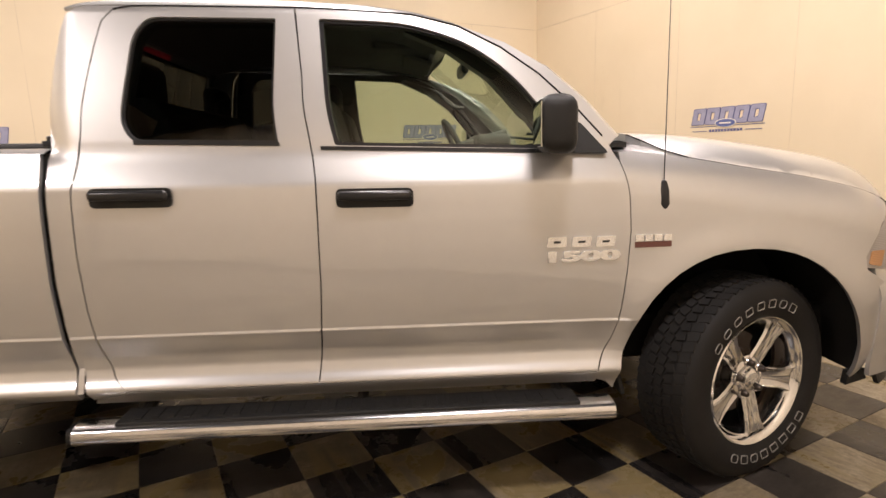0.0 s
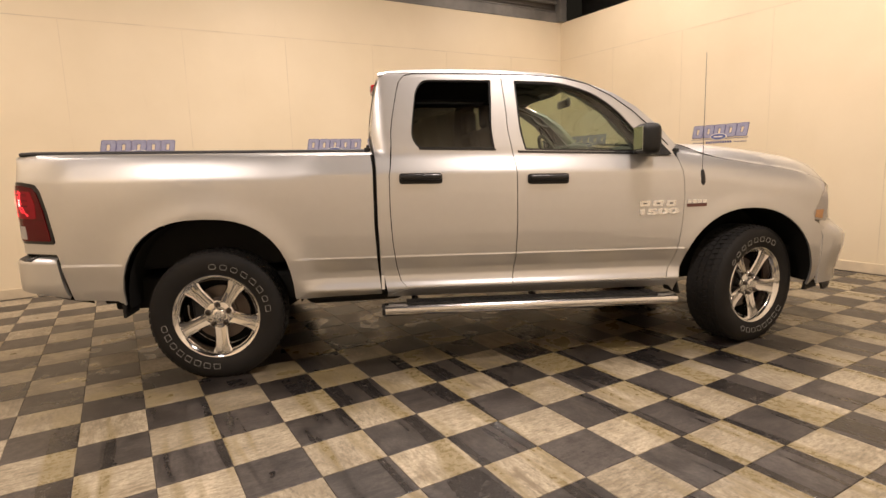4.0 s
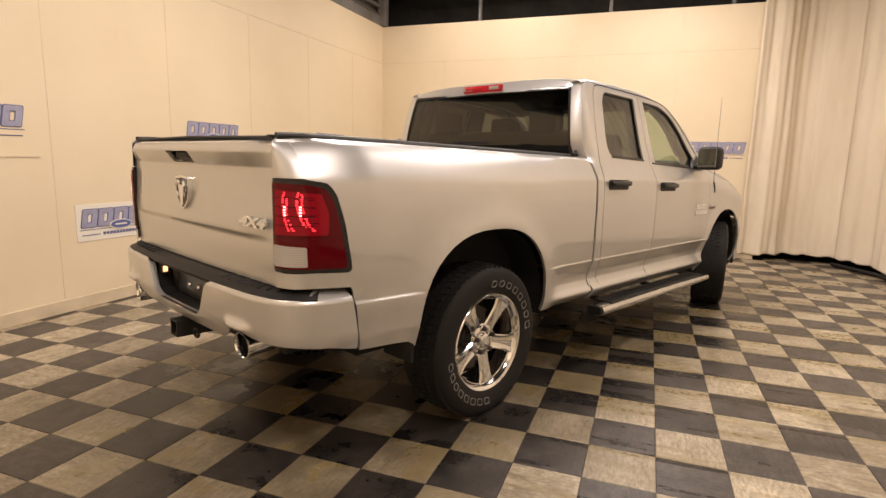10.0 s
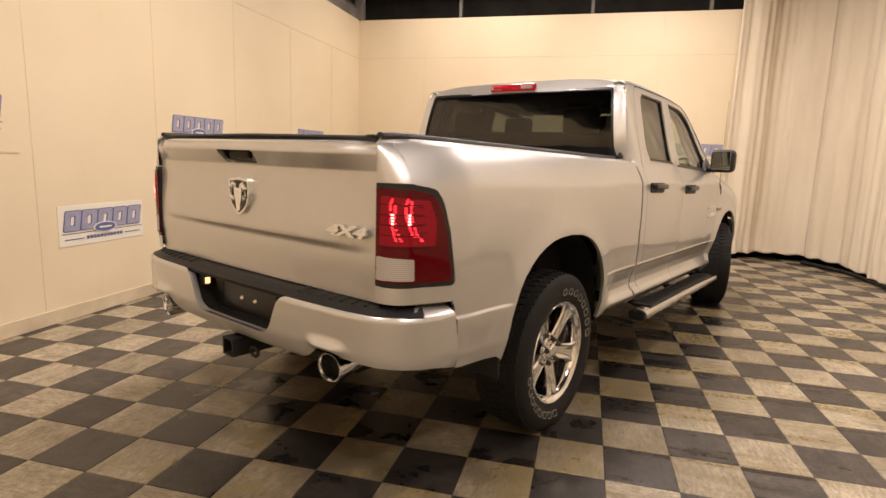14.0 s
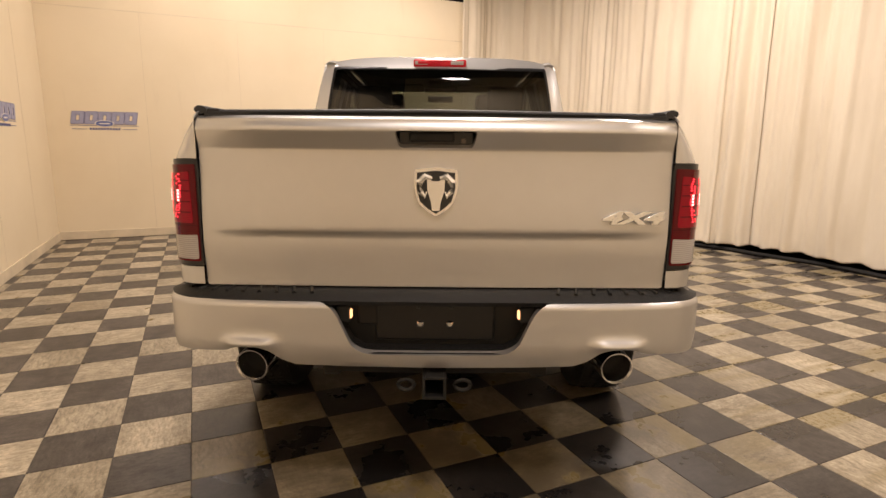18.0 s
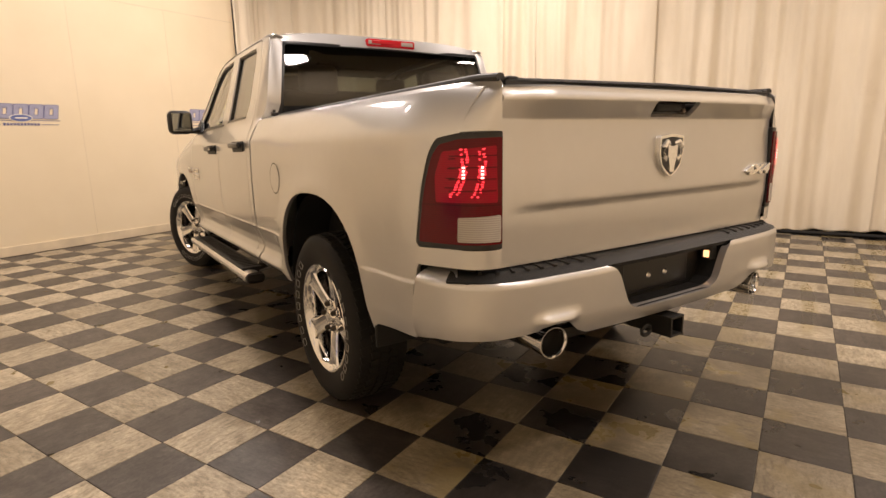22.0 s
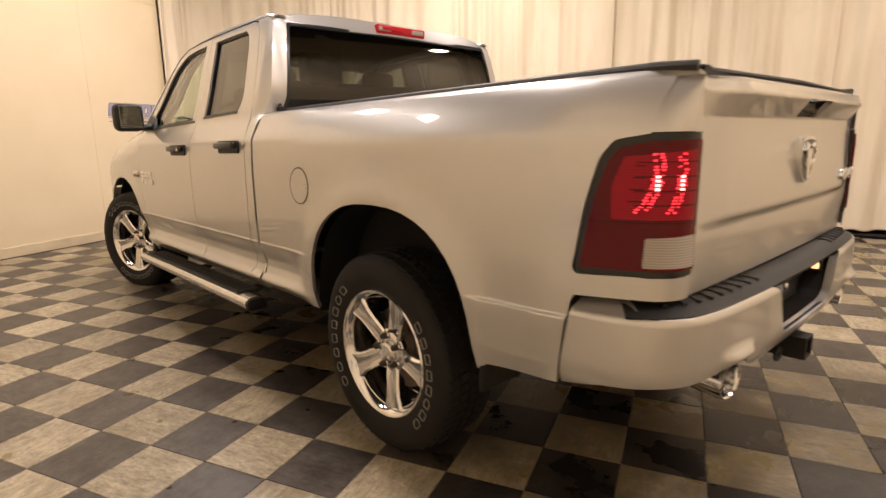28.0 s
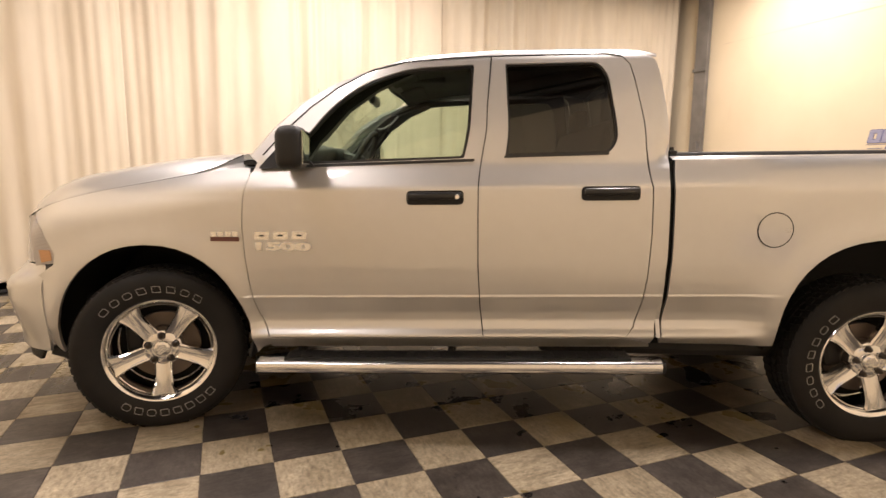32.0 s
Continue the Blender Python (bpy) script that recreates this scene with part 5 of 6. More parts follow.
low = [(a, bumper_line(abs(a))) for a in np.linspace(-SPAN + 0.075, SPAN - 0.075, 161)]
top = [(SPAN - 0.098, 0.768), (1.115, 0.774), (1.06, 0.770), (1.0, 0.742), (0.60, 0.742), (0.375, 0.742), (0.338, 0.71), (0.285, 0.59), (0.245, 0.562), (0.2, 0.558)]
topline = rounded(top, [0.02, 0.03, 0.025, 0.025, 0.05, 0.03, 0.04, 0.05, 0.03, 0.0], 4)
rear_bumper = skin("rear_bumper", low + topline + [(-a, z) for a, z in topline[::-1]], bumper, PAINT, truck, du=0.03, dw=0.012, flange=0.03, label="silver rear bumper with a black step pad")
pad = [(-1.03, 0.0), (1.03, 0.0), (1.03, 1.0), (-1.03, 1.0)]


def pad_map(u, w):
    x, y, _ = bumper(u, 0.722)
    k = 1 - 0.13 * w * fade(abs(u), 0.5, 1.0)
    return (x + 0.012 + 0.105 * w, y * k, 0.744 + 0.026 * math.sin(1.57 * min(1.0, w * 1.6)))


pads = skin("step_pad", pad, pad_map, PLASTIC, rear_bumper, "black textured step pad", du=0.06, dw=0.12, flange=0.02)
for s in (-1, 1):
    for k in range(9):
        u = s * (0.42 + k * 0.062)
        p0, p1 = pad_map(u, 0.30), pad_map(u + s * 0.015, 0.85)
        part("tread_rib", tube([Vector(p0) + Vector((0, 0, 0.002)), Vector(p1) + Vector((0, 0, 0.002))], 0.007, 6), PLASTIC, pads, rake=True)
# black sheet added behind the bumper gap to stand for its shade
for s in (-1, 1):
    skin("gap_trim", [(-0.98, 0.50), (-0.74, 0.46), (-0.78, 0.80), (-1.10, 0.80)], on_side(s, body_y, 0.035), LINER, truck, du=0.1, dw=0.06, flange=0)
# recess with the plate holder
rec = bmesh.new()
prism([(-0.36, 0.715), (-0.285, 0.575), (-0.24, 0.55), (0.24, 0.55), (0.285, 0.575), (0.36, 0.715), (0.36, 0.765), (-0.36, 0.765)], -1.125, -1.10, rec, plane="yz")
recess = part("plate_recess", rec, PLASTIC, rear_bumper, "black number plate recess, empty", rake=True)
wall_bm = bmesh.new()
ringa = [(-0.375, 0.74), (-0.29, 0.59), (-0.245, 0.562), (0.245, 0.562), (0.29, 0.59), (0.375, 0.74)]
va = [wall_bm.verts.new((-1.226, a, b)) for a, b in ringa]
vb = [wall_bm.verts.new((-1.118, a, b)) for a, b in ringa]
for k in range(len(ringa) - 1):
    wall_bm.faces.new((va[k], va[k + 1], vb[k + 1], vb[k]))
part("recess_wall", wall_bm, PLASTIC, recess, rake=True)
plate = part("plate_holder", box(0.012, 0.42, 0.17, (-1.132, 0.0, 0.665), 0.006), GLOSSBLACK, recess, "black empty plate holder", rake=True)
for by, bz, r in ((0.052, 0.642, 0.013), (-0.052, 0.642, 0.013), (0.058, 0.705, 0.008), (-0.058, 0.705, 0.008)):
    part("bolt", lathe([(0, -0.008), (r * 0.6, -0.008), (r, -0.003), (r, 0.004)], 14), BRUSHED if r > 0.01 else GLOSSBLACK, recess, m=pose(-1.138, by, raked(-1.14, bz), 0, 0, -90))
part("socket_cover", box(0.02, 0.075, 0.11, (-1.132, 0.235, 0.69), 0.01), PLASTIC, recess, rake=True)
for s in (-1, 1):
    pl = part("plate_lamp", box(0.05, 0.05, 0.06, (-1.165, s * 0.318, 0.69), 0.008), PLASTIC, recess, "small plate lamp, lit", rake=True)
    part("bulb", box(0.024, 0.008, 0.030, (-1.172, s * 0.291, 0.688), 0.003), BULB, pl, rake=True)
    tip = lathe([(0.050, -0.008), (0.053, -0.014), (0.057, -0.014), (0.0585, -0.004), (0.0585, 0.17), (0.05, 0.175), (0.049, 0.16), (0.048, 0.0), (0.050, -0.008)], 40)
    ex = part("tail_pipe", tip, CHROME, truck, "chrome exhaust tip", smooth=True, m=pose(-1.195, s * 0.632, raked(-1.2, 0.508), 3, 0, -90 - s * 6))
    part("pipe_bore", lathe([(0.0, 0.05), (0.048, 0.05), (0.048, 0.051), (0.0, 0.052)], 24), LINER, ex)
    part("pipe", tube([(-1.08, s * 0.632, 0.56), (-0.75, s * 0.63, 0.55), (-0.45, s * 0.55, 0.52)], 0.035, 12), CHASSIS, truck, smooth=True)
    part("flap", box(0.02, 0.20, 0.40, (-0.548, s * 0.875, 0.57), 0.006), PLASTIC, truck, "black mud flap", rake=True)
hitch = part("tow_hitch", tube([(-1.00, -0.42, 0.435), (-1.02, 0.0, 0.435), (-1.00, 0.42, 0.435)], 0.03, 8), CHASSIS, truck, "black tow receiver under the bumper", rake=True)
rc = bmesh.new()
for dy, dz, sy, sz in ((-0.036, 0, 0.010, 0.082), (0.036, 0, 0.010, 0.082), (0, -0.036, 0.062, 0.010), (0, 0.036, 0.062, 0.010)):
    box(0.26, sy, sz, (-1.12, dy, 0.445 + dz), 0.002, bm=rc)
part("receiver", rc, CHASSIS, hitch, rake=True)
for s in (-1, 1):
    ring = [(-1.18 + 0.0, s * (0.10 + 0.028 * math.cos(t)), 0.43 + 0.020 * math.sin(t)) for t in (2 * math.pi * k / 12 for k in range(12))]
    part("chain_loop", tube(ring, 0.008, 6, closed=True), CHASSIS, hitch, rake=True)

# bed cover and inside of the bed
cover = skin("bed_cover", [(-1.118, -0.775), (1.0, -0.79), (1.0, 0.79), (-1.118, 0.775)], lambda x, y: (x, y, 1.366 + 0.010 * (1 - (y / 0.82) ** 2)), VINYL, truck, du=0.3, dw=0.15, flange=0.02, label="black soft bed cover, closed")
part("end_bar", tube([(-1.108, -0.765, 1.366), (-1.114, 0, 1.374), (-1.108, 0.765, 1.366)], 0.012, 10, squash=0.75), VINYL, cover, smooth=True, rake=True)
for s in (-1, 1):
    part("end_cap", box(0.06, 0.045, 0.016, (-1.090, s * 0.745, 1.371), 0.007, 3), PLASTIC, cover, rake=True)
    part("clamp", box(0.04, 0.04, 0.022, (0.985, s * 0.845, 1.388), 0.006), PLASTIC, cover, rake=True)
    part("clamp_knob", box(0.02, 0.016, 0.022, (0.99, s * 0.85, 1.405), 0.005), GLOSSBLACK, cover, rake=True)


# badges on the sides: plain chrome blocks for the names, the model number in figures
def side_badges(s, door, wing):
    def place(x, z):
        return body_y(x, z) if x > 3.05 else side_y(x, z)

    turn = 0 if s < 0 else 180
    y = place(2.885, 0.965)
    for k in range(3):
        x = 2.885 + (1 if s < 0 else -1) * (-0.092 + k * 0.092)
        b = prism(rounded([(-0.038, -0.019), (0.034, -0.019), (0.038, 0.019), (-0.034, 0.019)], 0.006), -0.007, 0.002)
        bl = part("name_block", b, BADGE, door, "chrome name plate block", m=pose(x, s * (y + 0.001), raked(x, 1.013), 0, 0, turn))
        part("slot", prism([(-0.014, -0.004), (0.012, -0.004), (0.014, 0.004), (-0.012, 0.004)], -0.0075, 0.0), BADGE_DARK, bl)
    lettering("1500", 0.052, 0.003, BADGE, door, pose(2.885, s * (y + 0.003), raked(2.885, 0.957), 90, 0, turn), "model_number", "raised chrome figures", 0.0, 0.275)
    y = place(3.16, 0.99)
    tilt = math.degrees(math.atan2(place(3.22, 0.99) - place(3.10, 0.99), 0.12))
    for k in range(4):
        x = 3.16 + (1 if s < 0 else -1) * (-0.054 + k * 0.036)
        part("name_block", prism(rounded([(-0.0145, -0.012), (0.0145, -0.012), (0.0145, 0.012), (-0.0145, 0.012)], 0.003), -0.006, 0.004), BADGE, wing, "small chrome name block", m=pose(x, s * (place(x, 1.022) + 0.002), raked(x, 1.022), 0, 0, turn))
    part("name_strip", box(0.14, 0.006, 0.022, (0, 0, 0), 0.002), BADGE_RED, wing, "dark red name strip", m=pose(3.16, s * (place(3.16, 0.995) + 0.003), raked(3.16, 0.997), 0, 0, s * tilt))


side_badges(1, LEFT[0], LEFT[2])
side_badges(-1, RIGHT[0], RIGHT[2])

# fuel door on the left bed side
fx, fz = 0.545, 1.022


def ring_of(r, dx=0.0, squash=1.0, n=40):
    return [(fx + dx + r * math.cos(t), fz + squash * r * math.sin(t)) for t in (2 * math.pi * k / n for k in range(n))]


cut = ring_of(0.016, -0.060, 0.62, 16)
fuel = skin("fuel_door", ring_of(0.0785), on_side(1, body_y, -0.0015), PAINT, LEFT[3], "round silver fuel door", holes=[cut], du=0.03, dw=0.03, flange=0.004)
skin("fuel_gap", ring_of(0.0835), on_side(1, body_y, -0.0011), LINER, fuel, holes=[ring_of(0.0785)], du=0.1, dw=0.1, flange=0.0)
skin("finger_cut", cut, lambda x, z: (x, body_y(x, z) + 0.0014 - 0.010 * max(0.0, 1 - ((x - fx + 0.060) / 0.016) ** 2 - ((z - fz) / 0.0099) ** 2), z), BRUSHED, fuel, du=0.006, dw=0.005, flange=0)

# antenna on the right wing
ax, az = 3.205, 1.185
ay = -body_y(ax, az)
foot = lathe([(0.0, 0.05), (0.010, 0.045), (0.020, 0.01), (0.024, -0.04), (0.016, -0.065), (0.0, -0.07)], 16)
ant = part("antenna_foot", foot, GLOSSBLACK, truck, "black whip antenna foot", smooth=True, m=pose(3.205, ay + 0.012, raked(ax, 1.185), 90, 0, 0))
part("antenna_whip", tube([(0, 0.045, 0), (0.0, 0.42, 0.0), (0, 0.80, 0)], [0.0022, 0.0018, 0.0013], 6), GLOSSBLACK, ant)


# door mirrors
def mirror(s):
    cx, cy, cz = (2.785, 1.115, 1.425) if s > 0 else (2.765, 1.09, 1.432)
    shell = bmesh.new()
    box(0.125, 0.19, 0.195, (0, 0, 0), 0.045, 4, bm=shell)
    bmesh.ops.transform(shell, matrix=pose(cx, s * cy, cz, 0, 0, s * 4), verts=shell.verts)
    ob = part("door_mirror", shell, PLASTIC, truck, "black door mirror", smooth=True, rake=True)
    face = box(0.006, 0.145, 0.150, (-0.0615, 0, 0), 0.002)
    bmesh.ops.transform(face, matrix=pose(cx, s * cy, cz, 0, 0, s * 4), verts=face.verts)
    part("mirror_glass", face, MIRROR, ob, "silvered mirror glass", rake=True)
    arm = prism(rounded([(2.72, 1.338), (3.000, 1.334), (2.90, 1.452), (2.80, 1.42)], 0.015), 0, 1)
    for v in arm.verts:
        v.co.y = s * (side_y(min(v.co.x, 2.94), v.co.z) + (0.018 if v.co.y > 0.5 else -0.01))
    part("mirror_sail", arm, PLASTIC, ob, rake=True)
    part("mirror_arm", tube([(2.83, s * 0.94, 1.365), (2.82, s * 1.02, 1.355), (2.80, s * 1.07, 1.36)], [0.045, 0.038, 0.034], 12, squash=0.6), PLASTIC, ob, smooth=True, rake=True)


mirror(1)
mirror(-1)
for s in (-1, 1):
    edge = [(2.90, 1.350), (2.872, 1.42), (2.715, 1.625), (2.55, 1.746), (2.34, 1.812)]
    trim = edge + [(2.31, 1.795), (2.475, 1.725), (2.625, 1.622), (2.755, 1.47), (2.81, 1.350)]
    post = skin("pillar_trim", trim, on_side(s, side_y, 0.066), PILLAR, truck, "grey cabin pillar trim with a grab handle", du=0.06, dw=0.05, flange=0.03)
    skin("pillar_backing", trim, on_side(s, side_y, 0.060), LINER, post, du=0.06, dw=0.05, flange=0.002)
    grip = [(2.765, 1.475), (2.735, 1.515), (2.665, 1.595), (2.62, 1.635), (2.61, 1.615), (2.64, 1.565), (2.71, 1.480), (2.745, 1.455)]
    part("grab_handle", tube([(x, s * (side_y(x, z) - 0.105), z) for x, z in grip], 0.011, 8, closed=True), PLASTIC, post, "black grab handle", smooth=True, rake=True)


# side steps
def side_step(s):
    y = 1.035
    secs = bmesh.new()
    ring = []
    for x in np.linspace(1.05, 3.0, 12):
        ring.append([secs.verts.new((x, s * (y + a), 0.372 + b)) for a, b in [(0.062 * math.copysign(abs(math.cos(t)) ** 0.7, math.cos(t)), 0.037 * math.copysign(abs(math.sin(t)) ** 0.8, math.sin(t))) for t in (2 * math.pi * k / 16 for k in range(16))]])
    for a, b in zip(ring, ring[1:]):
        for k in range(16):
            secs.faces.new((a[k], a[(k + 1) % 16], b[(k + 1) % 16], b[k]))
    secs.faces.new(ring[0])
    secs.faces.new(ring[-1][::-1])
    st = part("side_step", secs, BRUSHED, truck, "polished steel side step with a black tread", smooth=True, rake=True)
    tread = part("tread", box(1.68, 0.13, 0.016, (2.03, s * (y - 0.022), 0.409), 0.006), PLASTIC, st, "black ribbed tread", rake=True)
    for k in range(28):
        part("rib", box(0.022, 0.085, 0.006, (1.26 + k * 0.057, s * (y - 0.022), 0.418), 0.002), PLASTIC, tread, rake=True)
    part("end_plug", box(0.012, 0.11, 0.06, (1.045, s * y, 0.372), 0.02), PLASTIC, st, rake=True)
    for x in (1.25, 2.05, 2.82):
        part("bracket", tube([(x, s * 0.99, 0.39), (x, s * 0.88, 0.42), (x, s * 0.80, 0.46)], 0.022, 8), CHASSIS, st, rake=True)


side_step(1)
side_step(-1)


# wheel houses and chassis
for s in (-1, 1):
    for cx, half in ((0.0, 0.49), (WHEELBASE, 0.49)):
        bm = bmesh.new()
        n = 16
        rows = []
        for y in (0.955, 0.60, 0.40):
            rows.append([bm.verts.new((cx - (half + 0.03) * math.copysign(abs(math.cos(t)) ** 0.8, math.cos(t)), s * y, 0.42 + 0.55 * abs(math.sin(t)) ** 0.82)) for t in (math.pi * k / n for k in range(n + 1))])
        for a, b in zip(rows, rows[1:]):
            for k in range(n):
                bm.faces.new((a[k], a[k + 1], b[k + 1], b[k]))
        part("wheel_house", bm, LINER, truck, "black plastic wheel house", smooth=True, rake=True)
part("underbody", box(4.9, 1.5, 0.20, (1.75, 0, 0.52), 0.02), LINER, truck, "black underbody")
part("sill_floor", box(2.1, 1.78, 0.04, (2.0, 0, 0.47), 0.01), LINER, truck)
part("bed_floor", box(2.06, 1.5, 0.5, (-0.02, 0, 0.93), 0.02), LINER, truck)
part("engine_block", box(0.9, 0.9, 0.6, (3.65, 0, 0.85), 0.05), LINER, truck)
for s in (-1, 1):
    part("frame_rail", box(5.2, 0.07, 0.14, (1.7, s * 0.42, 0.47), 0.01), CHASSIS, truck)
part("rear_axle", tube([(0, -0.7, HUB_Z), (0, 0.7, HUB_Z)], 0.05, 14), CHASSIS, truck, smooth=True)
part("differential", lathe([(0, -0.15), (0.1, -0.12), (0.15, 0), (0.1, 0.12), (0, 0.15)], 20), CHASSIS, truck, smooth=True, m=pose(0, 0, HUB_Z))
part("front_axle", tube([(WHEELBASE, -0.65, HUB_Z), (WHEELBASE, 0.65, HUB_Z)], 0.045, 14), CHASSIS, truck, smooth=True)
part("fuel_tank", box(1.3, 0.4, 0.22, (0.95, 0.62, 0.47), 0.04), CHASSIS, truck)
part("muffler", box(0.7, 0.3, 0.2, (0.85, -0.55, 0.46), 0.07, 3), CHASSIS, truck, smooth=True)


# ---- wheels ----
def wheel_meshes():
    R = TYRE_R
    prof = [(0.262, -0.118), (0.285, -0.132), (0.335, -0.140), (0.375, -0.136), (0.400, -0.118), (R - 0.006, -0.100), (R - 0.006, 0.100), (0.400, 0.118), (0.375, 0.136), (0.335, 0.140), (0.285, 0.132), (0.262, 0.118)]
    tyre = lathe(prof, 96)
    blocks = bmesh.new()
    n = 62
    for k in range(n):
        a = 2 * math.pi * k / n
        for y, w, off, ln in ((-0.092, 0.040, 0.0, 0.033), (-0.046, 0.036, 0.5, 0.030), (0.0, 0.034, 0.2, 0.034), (0.046, 0.036, 0.7, 0.030), (0.092, 0.040, 0.35, 0.033)):
            t = a + off * 2 * math.pi / n
            rot = Matrix.Rotation(t, 4, "Y")
            tmp = bmesh.new()
            bmesh.ops.create_cube(tmp, size=1)
            bmesh.ops.scale(tmp, vec=(ln, w, 0.014), verts=tmp.verts)
            m = rot @ Matrix.Translation((0, y, R - 0.005 - (0.006 if abs(y) > 0.08 else 0))) @ pose(0, 0, 0, 0, 0, 14 if y > 0 else -14)
            bmesh.ops.transform(tmp, matrix=m, verts=tmp.verts)
            join(blocks, tmp)
    # shoulder lugs
    for k in range(n):
        t = 2 * math.pi * (k + 0.35) / n
        for sy in (-1, 1):
            tmp = bmesh.new()
            bmesh.ops.create_cube(tmp, size=1)
            bmesh.ops.scale(tmp, vec=(0.024, 0.012, 0.034), verts=tmp.verts)
            m = Matrix.Rotation(t, 4, "Y") @ Matrix.Translation((0, sy * 0.1165, R - 0.024)) @ pose(0, 0, 0, sy * 38, 0, 0)
            bmesh.ops.transform(tmp, matrix=m, verts=tmp.verts)
            join(blocks, tmp)
    # white outlined shapes round the sidewall, standing for the maker's words
    letters = []
    for pts, r in (([(-0.021, -0.017), (0.021, -0.017), (0.021, 0.017), (-0.021, 0.017)], 0.015), ([(-0.022, -0.017), (0.018, -0.017), (0.022, 0.017), (-0.018, 0.017)], 0.005)):
        letter = bmesh.new()
        outer = rounded(pts, r, 4)
        inner = [(a * 0.88, b * 0.84) for a, b in outer]
        lo = [letter.verts.new((a, 0.0, b)) for a, b in outer]
        li = [letter.verts.new((a, 0.0, b)) for a, b in inner]
        ho = [letter.verts.new((a, 0.003, b)) for a, b in outer]
        hi = [letter.verts.new((a, 0.003, b)) for a, b in inner]
        m_ = len(lo)
        for k in range(m_):
            q = (k + 1) % m_
            letter.faces.new((ho[k], ho[q], hi[q], hi[k]))
            letter.faces.new((lo[k], lo[q], ho[q], ho[k]))
            letter.faces.new((li[k], li[q], hi[q], hi[k]))
        letters.append(letter)
    # rim: barrel, outer lip, five broad spokes with a raised fin on each side
    rim = lathe([(0.262, -0.115), (0.245, -0.10), (0.225, -0.05), (0.222, 0.05), (0.232, 0.095), (0.250, 0.108), (0.264, 0.116), (0.268, 0.122), (0.264, 0.127), (0.256, 0.124), (0.247, 0.112), (0.236, 0.100), (0.228, 0.06), (0.226, -0.05)], 80)
    spokes = []
    for k in range(5):
        bm = bmesh.new()
        secs = []
        for r, half, y in ((0.045, 0.034, 0.070), (0.085, 0.040, 0.078), (0.14, 0.040, 0.088), (0.19, 0.044, 0.096), (0.238, 0.062, 0.104)):
            dent = 0.007
            secs.append([bm.verts.new((a, yy, r)) for a, yy in ((-half, y - 0.035), (-half, y - 0.004), (-half * 0.82, y + 0.004), (-half * 0.30, y + 0.003 - dent), (half * 0.30, y + 0.003 - dent), (half * 0.82, y + 0.004), (half, y - 0.004), (half, y - 0.035))])
        for a, b in zip(secs, secs[1:]):
            for q in range(7):
                bm.faces.new((a[q], a[q + 1], b[q + 1], b[q]))
            bm.faces.new((a[7], a[0], b[0], b[7]))
        bm.faces.new(secs[0])
        bm.faces.new(secs[-1][::-1])
        spokes.append(bm)
    hub = lathe([(0.0, 0.098), (0.030, 0.097), (0.038, 0.092), (0.042, 0.080), (0.075, 0.080), (0.092, 0.070), (0.095, 0.03), (0.095, 0.0)], 40)
    nut = lathe([(0.0, 0.107), (0.008, 0.106), (0.0135, 0.099), (0.0145, 0.070)], 10)
    cup = lathe([(0.0145, 0.083), (0.019, 0.085), (0.021, 0.081)], 16)
    disc = lathe([(0.0, 0.02), (0.10, 0.02), (0.105, 0.005), (0.175, 0.005), (0.175, -0.02), (0.0, -0.02)], 48)
    return dict(tyre=tyre, tread=blocks, letters=letters, rim=rim, spokes=spokes, hub=hub, nut=nut, cup=cup, disc=disc)


def build_wheel(m, label):
    W = wheel_meshes()
    root = part("wheel", W["rim"], CHROME, truck, label, smooth=True)
    tyre = part("tyre", W["tyre"], RUBBER, root, "black tyre with white outlined sidewall marks", smooth=True)
    part("tread", W["tread"], RUBBER, root)
    tagged(root.children[-1], kind="stuff")
    shapes = [None, None]
    for centre, step, order in ((0.0, 11.8, "00011101"), (180.0, 10.8, "11111010")):
        for k, kind in enumerate(int(c) for c in order):
            rot = Matrix.Rotation(radians(MARK_TURN + centre - (k - 3.5) * step), 4, "Y") @ Matrix.Translation((0, 0.1375, 0.320)) @ pose(0, 0, 0, -8, 0, 0)
            if shapes[kind] is None:
                shapes[kind] = part("sidewall_mark", W["letters"][kind], WHITE_RUBBER, root, m=rot)
            else:
                o = new("sidewall_mark", shapes[kind].data)
                o.parent = root
                o.matrix_basis = rot
    for k, bm in enumerate(W["spokes"]):
        part("spoke", bm, CHROME, root, smooth=True, m=Matrix.Rotation(radians(72 * k + 180), 4, "Y"))
    part("hub_cap", W["hub"], CHROME, root, smooth=True)
    cap = part("cap_emblem", prism([(a * 0.28, b * 0.28) for a, b in shield], -0.0, 0.0015, plane="xz"), BADGE, root, m=Matrix.Translation((0, 0.098, 0)))
    nut = None
    for k in range(5):
        mm = Matrix.Rotation(radians(72 * k), 4, "Y") @ Matrix.Translation((0, 0, 0.066))
        if nut is None:
            nut = part("lug_nut", W["nut"], NUT, root, smooth=True, m=mm)
            ring = part("nut_seat", W["cup"], CHROME, root, smooth=True, m=mm)
        else:
            for src in (nut, ring):
                o = new(src.name.split(".")[0], src.data)
                o.parent = root
                o.matrix_basis = mm
    part("brake_disc", W["disc"], IRON, root, smooth=True)
    part("brake_caliper", box(0.09, 0.07, 0.16, (0.13, -0.01, 0.06), 0.02), CHASSIS, root)
    part("rim_back", lathe([(0.0, -0.06), (0.225, -0.06), (0.225, -0.065), (0.0, -0.065)], 40), LINER, root)
    root.matrix_basis = m
    return root


STEER = 20
MARK_TURN = 75.0
